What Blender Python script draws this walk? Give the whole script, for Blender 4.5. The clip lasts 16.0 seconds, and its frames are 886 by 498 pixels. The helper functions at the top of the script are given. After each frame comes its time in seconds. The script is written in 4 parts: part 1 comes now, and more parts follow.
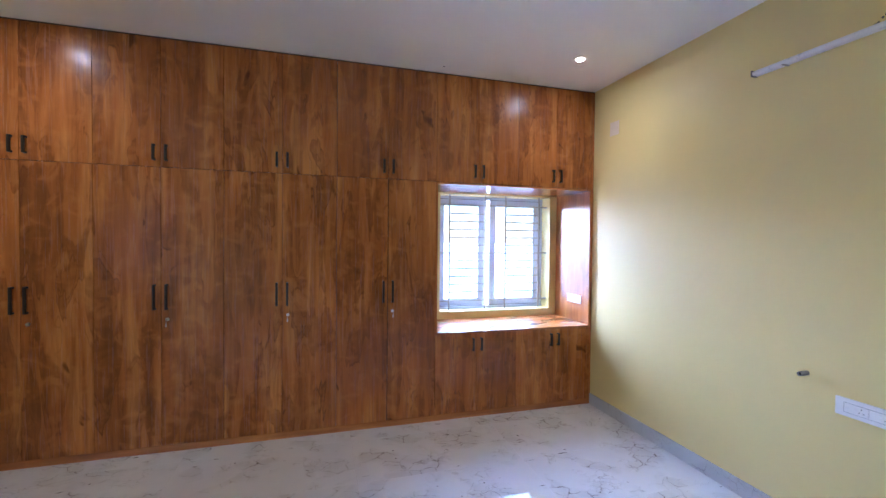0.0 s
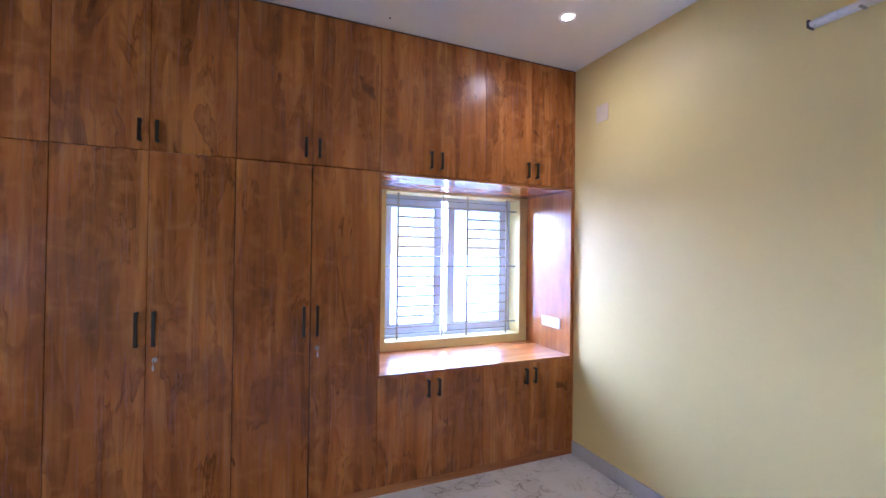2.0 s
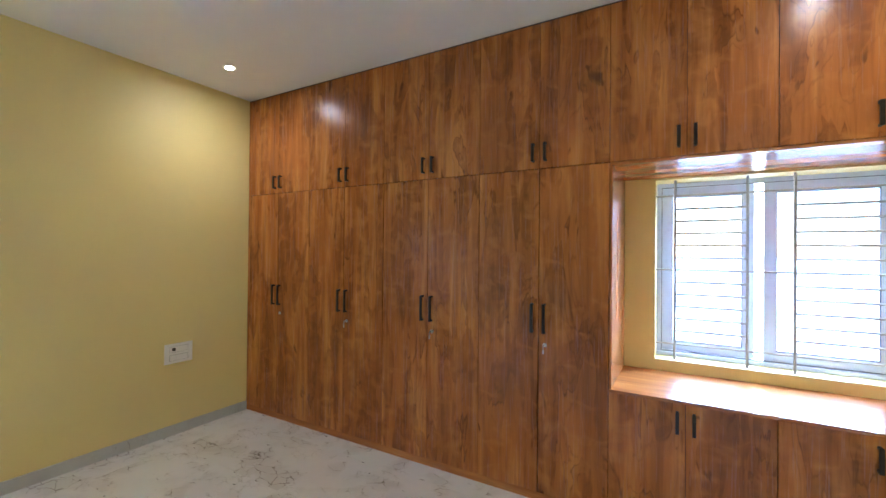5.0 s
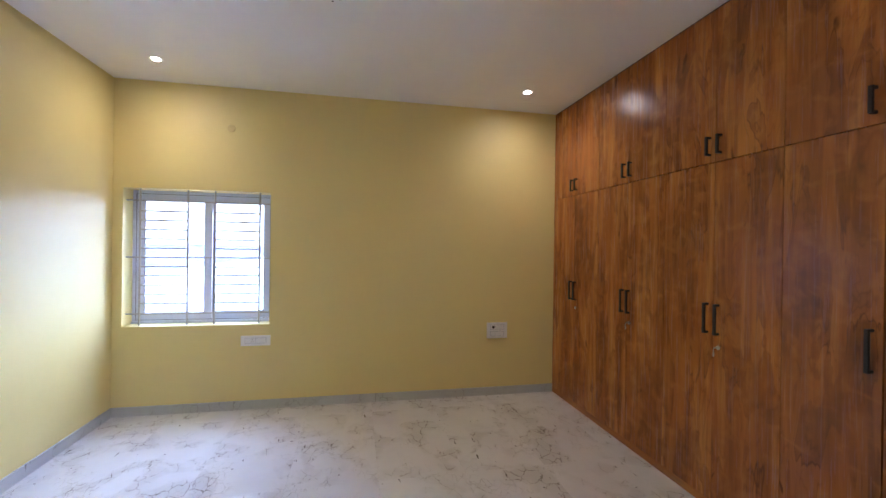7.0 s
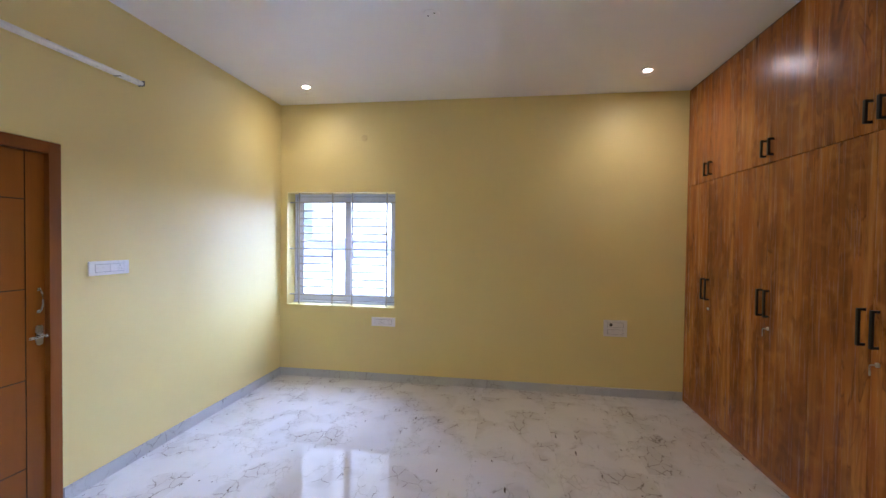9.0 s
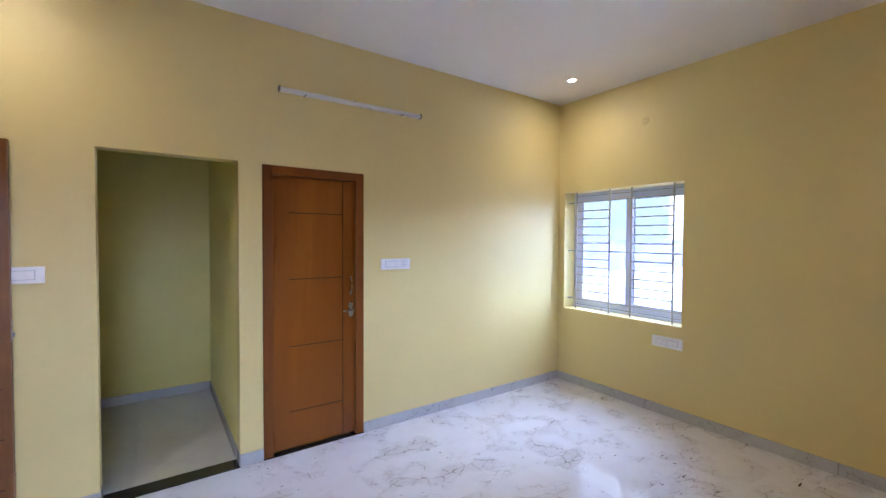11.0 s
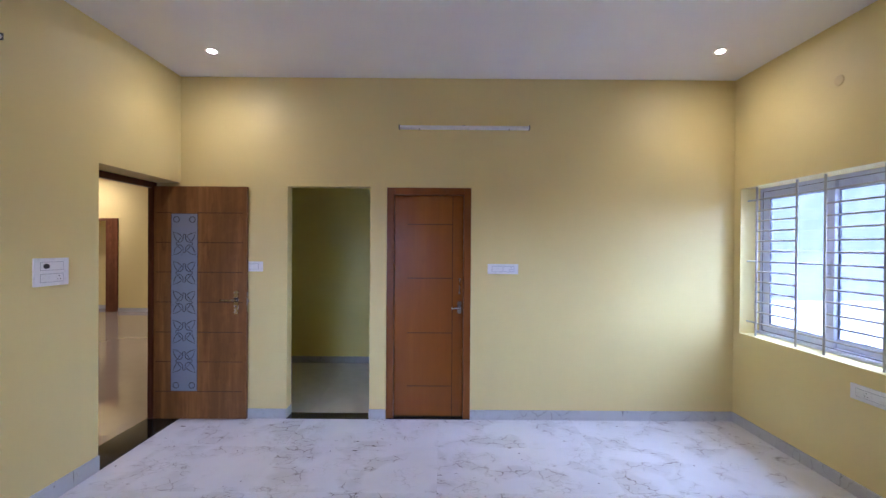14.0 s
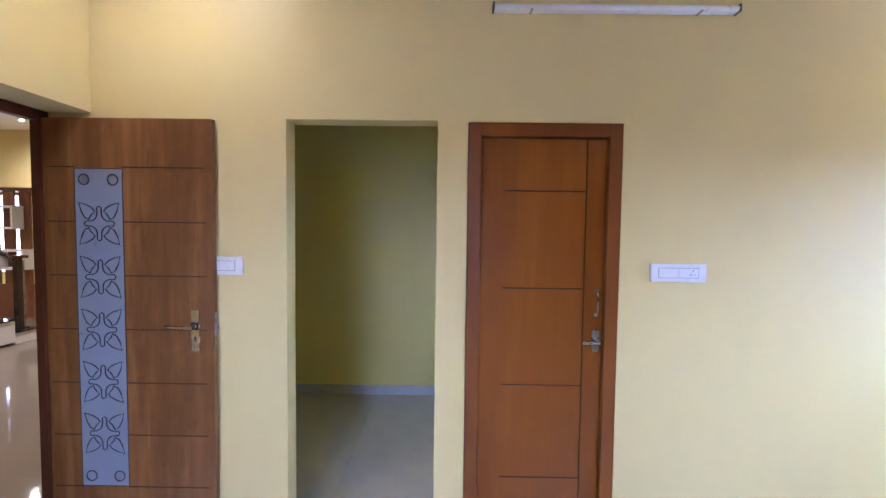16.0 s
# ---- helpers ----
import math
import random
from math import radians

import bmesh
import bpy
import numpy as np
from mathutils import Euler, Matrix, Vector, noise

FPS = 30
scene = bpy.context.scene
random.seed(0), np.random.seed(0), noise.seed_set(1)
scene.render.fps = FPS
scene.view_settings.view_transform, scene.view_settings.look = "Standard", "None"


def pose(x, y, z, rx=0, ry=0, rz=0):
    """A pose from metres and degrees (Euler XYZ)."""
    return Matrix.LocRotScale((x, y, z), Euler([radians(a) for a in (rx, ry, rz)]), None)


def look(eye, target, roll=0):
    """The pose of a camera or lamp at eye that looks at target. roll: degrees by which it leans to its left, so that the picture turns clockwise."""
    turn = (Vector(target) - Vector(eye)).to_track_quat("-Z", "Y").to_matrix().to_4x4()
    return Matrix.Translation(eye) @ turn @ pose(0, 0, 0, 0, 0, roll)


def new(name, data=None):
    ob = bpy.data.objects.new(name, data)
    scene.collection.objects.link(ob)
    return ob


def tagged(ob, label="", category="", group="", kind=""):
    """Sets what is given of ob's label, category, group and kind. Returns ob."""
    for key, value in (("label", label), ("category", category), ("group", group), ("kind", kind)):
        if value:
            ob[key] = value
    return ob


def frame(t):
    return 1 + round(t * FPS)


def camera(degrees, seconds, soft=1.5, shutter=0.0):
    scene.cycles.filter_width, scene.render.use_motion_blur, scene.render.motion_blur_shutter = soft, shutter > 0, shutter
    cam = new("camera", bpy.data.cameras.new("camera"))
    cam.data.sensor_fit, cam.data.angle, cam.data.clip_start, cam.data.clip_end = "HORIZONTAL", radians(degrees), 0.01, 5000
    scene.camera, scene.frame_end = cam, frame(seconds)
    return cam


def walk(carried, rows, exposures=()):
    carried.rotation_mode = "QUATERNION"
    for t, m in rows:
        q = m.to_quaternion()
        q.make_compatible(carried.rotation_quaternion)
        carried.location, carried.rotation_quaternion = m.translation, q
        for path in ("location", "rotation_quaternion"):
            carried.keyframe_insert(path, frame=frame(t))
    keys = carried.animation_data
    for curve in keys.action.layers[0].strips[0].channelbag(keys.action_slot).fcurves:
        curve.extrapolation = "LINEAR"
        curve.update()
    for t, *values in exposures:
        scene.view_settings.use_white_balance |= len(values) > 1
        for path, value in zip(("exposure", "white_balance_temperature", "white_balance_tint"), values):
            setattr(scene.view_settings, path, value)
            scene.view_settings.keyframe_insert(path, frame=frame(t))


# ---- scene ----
cam = camera(93.7, 16.0)
PATH = [
    (0, (-0.095, -0.073, 1.635), (0.465, 1.847, 1.594), 0.6),
    (0.5, (-0.005, 0.21, 1.625), (0.742, 2.065, 1.605), 0.7),
    (1, (0.061, 0.52, 1.61), (0.907, 2.332, 1.616), 0.7),
    (1.5, (0.107, 0.771, 1.623), (0.959, 2.58, 1.644), 0.7),
    (2, (0.203, 0.798, 1.622), (0.981, 2.641, 1.641), 0.7),
    (2.5, (0.335, 0.73, 1.62), (0.965, 2.629, 1.626), 0.7),
    (3, (0.467, 0.716, 1.617), (0.889, 2.671, 1.614), 0.6),
    (3.2, (0.537, 0.704, 1.623), (0.848, 2.679, 1.614), 0.5),
    (5.3, (1.366, 0.908, 1.608), (0.143, 2.49, 1.629), 0.6),
    (5.5, (1.416, 0.952, 1.605), (0.053, 2.415, 1.626), 0.6),
    (6, (1.523, 1.096, 1.617), (-0.143, 2.202, 1.633), 0.8),
    (6.5, (1.686, 1.222, 1.611), (-0.174, 1.956, 1.619), 0.8),
    (7, (1.791, 1.34, 1.607), (-0.168, 1.743, 1.601), 0.8),
    (7.5, (1.857, 1.441, 1.598), (-0.136, 1.6, 1.581), 0.9),
    (8, (1.92, 1.53, 1.598), (-0.079, 1.558, 1.57), 0.9),
    (8.2, (1.955, 1.564, 1.595), (-0.045, 1.555, 1.567), 0.8),
    (10.3, (1.663, 2.008, 1.602), (0.046, 0.833, 1.539), 0.7),
    (10.5, (1.563, 2.065, 1.602), (0.069, 0.736, 1.544), 0.6),
    (11, (1.264, 2.288, 1.608), (0.12, 0.648, 1.557), 0.3),
    (11.5, (0.91, 2.466, 1.608), (0.133, 0.624, 1.568), 0.2),
    (12, (0.53, 2.676, 1.614), (0.082, 0.727, 1.594), 0.1),
    (12.5, (0.248, 2.795, 1.605), (0.029, 0.807, 1.593), 0.1),
    (13, (0.083, 2.963, 1.615), (0.005, 0.964, 1.61), 0.3),
    (13.5, (0.056, 3.04, 1.59), (0.035, 1.04, 1.59), 0.3),
    (14, (0.113, 2.944, 1.586), (0.111, 0.944, 1.576), 0.4),
    (14.5, (0.288, 2.683, 1.608), (0.295, 0.684, 1.577), 0.5),
    (15, (0.389, 2.255, 1.594), (0.401, 0.255, 1.546), 0.6),
    (15.5, (0.541, 1.757, 1.597), (0.55, -0.241, 1.522), 0.7),
    (16, (0.731, 1.23, 1.592), (0.745, -0.767, 1.498), 0.7),
]
EXPOSURES = [(0, 4.69, 4760, 22), (1.5, 4.71, 4740, 26), (3, 4.71, 4860, 31), (5.5, 5.05, 5180, 9), (7, 4.58, 5480, 22), (8, 4.5, 5480, 23), (10.5, 4.55, 5480, 23), (12.5, 4.34, 5280, 25), (14, 4.36, 5220, 27), (15, 4.43, 5150, 29), (16, 4.93, 5020, 31)]
walk(cam, [(t, look(eye, target, roll)) for t, eye, target, roll in PATH], EXPOSURES)

# ---- world, sun, large lights ----
world = bpy.data.worlds.new("sky_world")
scene.world = world
world.use_nodes = True
wn = world.node_tree.nodes
sky = wn.new("ShaderNodeTexSky")
sky.sky_type, sky.sun_disc = "NISHITA", False
sky.sun_elevation, sky.sun_rotation = radians(17), radians(-36)
world.node_tree.links.new(sky.outputs[0], wn["Background"].inputs[0])
wn["Background"].inputs[1].default_value = 0.055
# overcast daylight: one very wide sun from the north-west
sun = new("sun", bpy.data.lights.new("sun", "SUN"))
sun.data.energy, sun.data.angle, sun.data.color = 8.2, radians(160), (0.66, 0.81, 1.0)
sun.matrix_world = look((-6.4, 8.8, 3.4), (0, 0, 0))

LAMP_POWER = 1.0
HALL_LAMP_POWER = 9.5


# ---- materials ----
class Mat:
    """A node material with a short hand for its nodes."""

    def __init__(self, name, rough=0.5, metal=0.0, color=(0.8, 0.8, 0.8), ior=1.5):
        self.m = bpy.data.materials.new(name)
        self.m.use_nodes = True
        self.t = self.m.node_tree
        self.b = self.t.nodes["Principled BSDF"]
        self.b.inputs["Roughness"].default_value = rough
        self.b.inputs["Metallic"].default_value = metal
        self.b.inputs["Base Color"].default_value = (*color, 1)
        self.b.inputs["IOR"].default_value = ior

    def node(self, kind, **ins):
        n = self.t.nodes.new("ShaderNode" + kind)
        for k, v in ins.items():
            self.put(n, k.replace("_", " "), v)
        return n

    def put(self, n, key, v):
        if isinstance(v, bpy.types.NodeSocket):
            self.t.links.new(v, n.inputs[key])
        else:
            n.inputs[key].default_value = v

    def coord(self, scale, shift=None):
        c = self.node("TexCoord").outputs["Object"]
        mp = self.node("Mapping", Vector=c, Scale=scale)
        if shift is not None:
            self.put(mp, "Location", shift)
        return mp.outputs[0]

    def noise(self, vec, scale, detail=4.0, rough=0.55, distortion=0.0):
        return self.node("TexNoise", Vector=vec, Scale=scale, Detail=detail, Roughness=rough, Distortion=distortion).outputs["Fac"]

    def ramp(self, fac, *stops):
        r = self.node("ValToRGB", Fac=fac)
        el = r.color_ramp.elements
        while len(el) < len(stops):
            el.new(0.5)
        for e, (p, c) in zip(el, stops):
            e.position = p
            e.color = (*c, 1) if isinstance(c, tuple) else (c, c, c, 1)
        return r.outputs[0]

    def math(self, op, a, b=0.0):
        n = self.t.nodes.new("ShaderNodeMath")
        n.operation = op
        for i, v in enumerate((a, b)):
            self.put(n, i, v)
        return n.outputs[0]

    def mix(self, fac, a, b, how="MIX"):
        n = self.t.nodes.new("ShaderNodeMix")
        n.data_type, n.blend_type = "RGBA", how
        for k, v in ((0, fac), (6, a), (7, b)):
            if isinstance(v, tuple):
                v = (*v, 1)
            self.put(n, k, v)
        return n.outputs[2]

    def color(self, v):
        self.t.links.new(v, self.b.inputs["Base Color"])

    def roughness(self, v):
        self.t.links.new(v, self.b.inputs["Roughness"])

    def bump(self, height, strength, distance=0.002):
        n = self.node("Bump", Height=height, Strength=strength, Distance=distance)
        self.t.links.new(n.outputs[0], self.b.inputs["Normal"])


def plain(name, color, rough=0.5, metal=0.0, spot=0.06, scale=9.0, bump=0.0):
    """A paint, plastic or metal with faint mottling in colour and gloss."""
    k = Mat(name, rough, metal)
    v = k.coord((1, 1, 1))
    n = k.noise(v, scale, 5)
    dark = tuple(c * (1 - spot) for c in color)
    light = tuple(min(1, c * (1 + spot)) for c in color)
    k.color(k.ramp(n, (0.3, dark), (0.7, light)))
    k.roughness(k.ramp(k.noise(v, scale * 3), (0.3, rough * 0.85), (0.7, min(1, rough * 1.15))))
    if bump:
        k.bump(k.noise(v, 160, 3), bump, 0.001)
    return k.m


def wall_paint_material(name, color):
    """Roller-painted plaster: slight trowel waves, fine stipple, faint scuffs."""
    k = Mat(name, 0.5)
    v = k.coord((1, 1, 1))
    big = k.noise(v, 1.3, 4)
    fine = k.noise(v, 7, 5)
    c = k.mix(k.ramp(big, (0.35, 0.0), (0.7, 1.0)), tuple(x * 0.965 for x in color), color)
    c = k.mix(k.ramp(fine, (0.62, 0.0), (0.8, 0.10)), c, tuple(x * 0.8 for x in color))
    k.color(c)
    k.roughness(k.ramp(fine, (0.3, 0.42), (0.7, 0.56)))
    h = k.math("ADD", k.math("MULTIPLY", k.noise(v, 3.0, 2), 1.5), k.math("MULTIPLY", k.noise(v, 220, 2), 0.12))
    k.bump(h, 0.12, 0.01)
    return k.m


def laminate_material(name, dark, mid, light, rough=0.25, grain=1.0, figure=1.0, lie=False, ior=1.45):
    """Wood-print laminate: upright streaks, wavy dark heartwood with thin outlines, cross mottling and small knots."""
    k = Mat(name, rough, ior=ior)
    rnd = k.node("ObjectInfo").outputs["Random"]
    comb = k.node("CombineXYZ", X=k.math("MULTIPLY", rnd, 37.0), Y=k.math("MULTIPLY", rnd, 11.0), Z=k.math("MULTIPLY", rnd, 53.0)).outputs[0]
    along = lambda f: k.coord((f, 1.0, 1.0) if lie else (1.0, 1.0, f), comb)
    # broad soft tone changes across the board
    zone = k.noise(along(0.12), 7.5 * grain, 4.0, 0.55, 0.3)
    base = k.ramp(zone, (0.34, tuple(0.35 * a + 0.65 * b for a, b in zip(dark, mid))), (0.50, mid), (0.66, light))
    streak = k.noise(along(0.05), 24.0 * grain, 4.0, 0.6, 0.2)
    base = k.mix(k.math("MULTIPLY", k.ramp(streak, (0.36, 1.0), (0.54, 0.0)), 0.22 + 0.16 * figure), base, dark)
    # heartwood with a wavy edge, washed out on one side
    heart = k.noise(along(0.21), 6.2 * grain, 3.4, 0.5, 0.55)
    inside = k.ramp(heart, (0.49, 0.0), (0.525, 0.8), (0.58, 0.65), (0.70, 0.25))
    mottle = k.noise(along(1.15), 8.0 * grain, 2.5, 0.5, 0.9)
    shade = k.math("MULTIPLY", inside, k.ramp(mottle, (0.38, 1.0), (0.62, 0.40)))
    base = k.mix(k.math("MULTIPLY", shade, 0.64 * figure), base, dark)
    # thin dark outlines that follow the heartwood and break off
    keep = k.ramp(k.noise(along(0.35), 5.0 * grain, 2.0), (0.46, 0.0), (0.62, 1.0))
    for level, amount in ((0.507, 0.70), (0.570, 0.50), (0.440, 0.36)):
        edge = k.math("ABSOLUTE", k.math("SUBTRACT", heart, level))
        line = k.math("MULTIPLY", k.ramp(edge, (0.0, 1.0), (0.010, 0.0)), keep)
        base = k.mix(k.math("MULTIPLY", line, amount * figure), base, tuple(c * 0.7 for c in dark))
    # silky cross figure
    base = k.mix(k.math("MULTIPLY", k.ramp(mottle, (0.54, 0.0), (0.74, 1.0)), 0.34 * figure), base, light)
    fibre = k.noise(along(0.025), 85, 3, 0.7)
    base = k.mix(k.ramp(fibre, (0.38, 0.13), (0.62, 0.0)), base, dark)
    knot = k.noise(along(0.42), 9.0, 2, 0.5, 0.8)
    base = k.mix(k.ramp(knot, (0.70, 0.0), (0.75, 0.7 * figure)), base, tuple(c * 0.6 for c in dark))
    k.color(base)
    k.roughness(k.ramp(fibre, (0.3, rough * 1.15), (0.7, rough * 0.95)))
    return k.m


def marble_material(name, white, vein, rough=0.07, strength=1.0):
    """Printed white marble tile: brown-grey broken veins in clusters, specks and clouds."""
    k = Mat(name, rough, ior=1.52)
    rnd = k.node("ObjectInfo").outputs["Random"]
    v = k.coord((1, 1, 1), k.node("CombineXYZ", X=k.math("MULTIPLY", rnd, 41.0), Y=k.math("MULTIPLY", rnd, 23.0), Z=0.0).outputs[0])
    warp = k.node("TexNoise", Vector=v, Scale=5.0, Detail=6.0)
    slant = k.node("Mapping", Vector=v, Rotation=(0, 0, 0.6), Scale=(1.0, 1.5, 1.0)).outputs[0]
    vv = k.mix(0.22, slant, warp.outputs["Color"], "ADD")
    cloud = k.noise(v, 2.3, 5, 0.6)
    base = k.mix(k.ramp(cloud, (0.38, 0.35), (0.62, 0.0)), white, tuple(c * 0.82 for c in white))
    cluster = k.ramp(k.noise(v, 2.9, 3, 0.55, 0.5), (0.495, 0.0), (0.62, 1.0))
    broken = k.ramp(k.noise(v, 17.0, 3, 0.6), (0.38, 0.15), (0.60, 1.0))

    def net(scale, width):
        vo = k.t.nodes.new("ShaderNodeTexVoronoi")
        vo.feature = "DISTANCE_TO_EDGE"
        k.put(vo, "Vector", vv)
        k.put(vo, "Scale", scale)
        return k.ramp(vo.outputs["Distance"], (0.0, 1.0), (width, 0.0))

    a = k.math("MULTIPLY", k.math("MULTIPLY", net(6.5, 0.038), cluster), broken)
    b = k.math("MULTIPLY", k.math("MULTIPLY", net(14.0, 0.06), k.ramp(k.noise(v, 3.3, 3, 0.5), (0.54, 0.0), (0.66, 1.0))), broken)
    base = k.mix(k.math("MULTIPLY", cluster, 0.13 * strength), base, vein)
    base = k.mix(k.math("MULTIPLY", a, 0.85 * strength), base, vein)
    base = k.mix(k.math("MULTIPLY", b, 0.45 * strength), base, vein)
    stroke = k.ramp(k.noise(k.node("Mapping", Vector=v, Rotation=(0, 0, 0.5), Scale=(4.0, 17.0, 1.0)).outputs[0], 1.6, 3, 0.5), (0.70, 0.0), (0.74, 0.9))
    base = k.mix(k.math("MULTIPLY", stroke, strength), base, tuple(c * 0.5 for c in vein))
    spk = k.node("TexVoronoi", Vector=v, Scale=11.0).outputs["Distance"]
    spm = k.ramp(k.noise(v, 4.1, 1), (0.55, 0.0), (0.6, 1.0))
    base = k.mix(k.math("MULTIPLY", k.math("MULTIPLY", k.ramp(spk, (0.05, 1.0), (0.09, 0.0)), spm), 0.8 * strength), base, tuple(c * 0.4 for c in vein))
    k.color(base)
    k.roughness(k.ramp(k.noise(v, 14, 4), (0.3, rough * 0.8), (0.75, rough * 1.5)))
    k.bump(k.noise(v, 2.0, 1), 0.012, 0.01)
    return k.m


def glass_material(name):
    """A thin pane tinted to dim the view outside: straight through, with a Fresnel gloss."""
    m = bpy.data.materials.new(name)
    m.use_nodes = True
    t = m.node_tree
    t.nodes.remove(t.nodes["Principled BSDF"])
    clear, gloss, fres, mixed = (t.nodes.new("ShaderNode" + k) for k in ("BsdfTransparent", "BsdfGlossy", "LayerWeight", "MixShader"))
    # grey tint darkens the bright view outside; direct daylight enters undimmed
    clear.inputs[0].default_value = (0.52, 0.54, 0.58, 1)
    gloss.inputs["Roughness"].default_value = 0.02
    fres.inputs["Blend"].default_value = 0.5
    p5, amp = t.nodes.new("ShaderNodeMath"), t.nodes.new("ShaderNodeMath")
    p5.operation, amp.operation = "POWER", "MULTIPLY_ADD"
    p5.inputs[1].default_value, amp.inputs[1].default_value, amp.inputs[2].default_value = 5.0, 0.5, 0.03
    t.links.new(fres.outputs["Facing"], p5.inputs[0])
    t.links.new(p5.outputs[0], amp.inputs[0])
    t.links.new(amp.outputs[0], mixed.inputs[0])
    t.links.new(clear.outputs[0], mixed.inputs[1])
    t.links.new(gloss.outputs[0], mixed.inputs[2])
    t.links.new(mixed.outputs[0], t.nodes["Material Output"].inputs[0])
    return m


def glow_material(name, color, strength):
    m = bpy.data.materials.new(name)
    m.use_nodes = True
    t = m.node_tree
    t.nodes.remove(t.nodes["Principled BSDF"])
    e = t.nodes.new("ShaderNodeEmission")
    e.inputs[0].default_value, e.inputs[1].default_value = (*color, 1), strength
    t.links.new(e.outputs[0], t.nodes["Material Output"].inputs[0])
    return m


YELLOW = (0.80, 0.672, 0.285)
M_WALL = wall_paint_material("yellow_wall_paint", YELLOW)
M_GREEN = wall_paint_material("pale_green_wall_paint", (0.88, 0.78, 0.27))
M_CEIL = wall_paint_material("white_ceiling_paint", (0.87, 0.865, 0.87))
M_LAM = laminate_material("wardrobe_laminate", (0.112, 0.032, 0.013), (0.45, 0.157, 0.031), (0.60, 0.244, 0.052))
M_LAM_FLAT = laminate_material("wardrobe_laminate_lying", (0.112, 0.032, 0.013), (0.45, 0.157, 0.031), (0.60, 0.244, 0.052), 0.22, 1.0, 0.3, True, 1.9)
M_LAM_NICHE = laminate_material("niche_laminate", (0.112, 0.032, 0.013), (0.45, 0.157, 0.031), (0.60, 0.244, 0.052), 0.22, 1.0, 0.35, False, 1.9)
M_LAM_EDGE = plain("dark_cabinet_edge", (0.045, 0.017, 0.008), 0.6)
M_BLACK = plain("black_metal", (0.018, 0.016, 0.016), 0.38, 0.3)
M_MARBLE = marble_material("white_marble_tile", (0.735, 0.73, 0.75), (0.135, 0.105, 0.085), 0.05, 1.2)
M_SKIRT = marble_material("marble_skirting", (0.57, 0.58, 0.61), (0.20, 0.19, 0.19), 0.12, 0.8)
M_GROUT = plain("grey_grout", (0.58, 0.57, 0.58), 0.9)
M_GRANITE = plain("black_granite", (0.012, 0.012, 0.012), 0.07, 0, 0.6, 60)
M_DOOR_E = laminate_material("teak_door_veneer", (0.10, 0.037, 0.010), (0.225, 0.094, 0.025), (0.34, 0.152, 0.044), 0.33, 1.1, 0.5)
M_DOOR_S = laminate_material("orange_brown_door_skin", (0.19, 0.053, 0.003), (0.26, 0.078, 0.005), (0.32, 0.104, 0.007), 0.30, 0.5, 0.2)
M_FRAME = laminate_material("dark_wood_frame", (0.06, 0.016, 0.007), (0.10, 0.028, 0.011), (0.14, 0.042, 0.016), 0.33, 1.0, 0.3)
M_FRAME_S = laminate_material("red_brown_wood_frame", (0.15, 0.043, 0.004), (0.21, 0.063, 0.006), (0.26, 0.083, 0.008), 0.36, 0.5, 0.2)
M_GROOVE = plain("dark_groove", (0.05, 0.014, 0.006), 0.6)
M_FROST = plain("frosted_blue_grey_glass", (0.25, 0.285, 0.35), 0.32, 0.0, 0.05, 3)
M_LINE = plain("black_etched_line", (0.015, 0.017, 0.025), 0.5)
M_STEEL = plain("brushed_steel", (0.40, 0.39, 0.39), 0.28, 1.0)
M_KEY = plain("nickel_key_metal", (0.62, 0.58, 0.54), 0.4, 1.0)
M_CHROME = plain("satin_chrome", (0.74, 0.72, 0.70), 0.34, 1.0)
M_BRASS = plain("antique_brass", (0.42, 0.34, 0.25), 0.26, 1.0)
M_WHITE = plain("white_plastic", (0.87, 0.87, 0.89), 0.3, 0, 0.02)
M_CAP = plain("grey_end_cap", (0.10, 0.10, 0.11), 0.5)
M_SLOT = plain("dark_slot", (0.03, 0.03, 0.035), 0.6)
M_LINE_GREY = plain("grey_shadow_gap", (0.40, 0.41, 0.45), 0.6)
M_UPVC = plain("white_window_profile", (0.60, 0.64, 0.77), 0.3, 0, 0.02)
M_GASKET = plain("dark_rubber_gasket", (0.07, 0.075, 0.10), 0.7)
M_GRILLE = plain("cream_painted_iron", (0.40, 0.39, 0.38), 0.45, 0, 0.12, 25)
M_PANE = glass_material("view_dimming_glass")
M_HALL_TILE = plain("beige_polished_tile", (0.25, 0.212, 0.165), 0.05, 0, 0.05, 2.2)
M_ALCOVE_TILE = plain("grey_matt_tile", (0.66, 0.645, 0.59), 0.35, 0, 0.06, 6)
M_LENS = glow_material("lamp_lens_glow", (1.0, 0.86, 0.66), 14.0)
M_SKY_N = glow_material("bright_sky_glow", (0.88, 0.97, 1.0), 0.3)
M_FINWOOD = laminate_material("brown_fin_veneer", (0.10, 0.035, 0.014), (0.19, 0.07, 0.028), (0.26, 0.10, 0.042), 0.4)
M_WHITE_LAC = plain("white_lacquer", (0.78, 0.77, 0.75), 0.3, 0, 0.02)
M_BLOCKER = plain("white_blocker_render", (0.72, 0.71, 0.68), 0.9, 0, 0.1, 4)
M_SOIL = plain("sandy_ground", (0.42, 0.40, 0.375), 0.95, 0, 0.2, 2)
# emission stands in for bright hazy daylight on the far distance
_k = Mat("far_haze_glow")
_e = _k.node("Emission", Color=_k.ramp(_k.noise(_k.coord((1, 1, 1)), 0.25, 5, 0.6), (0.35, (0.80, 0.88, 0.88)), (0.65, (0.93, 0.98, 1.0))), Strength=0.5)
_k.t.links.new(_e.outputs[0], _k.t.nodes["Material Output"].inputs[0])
M_HAZE_GLOW = _k.m
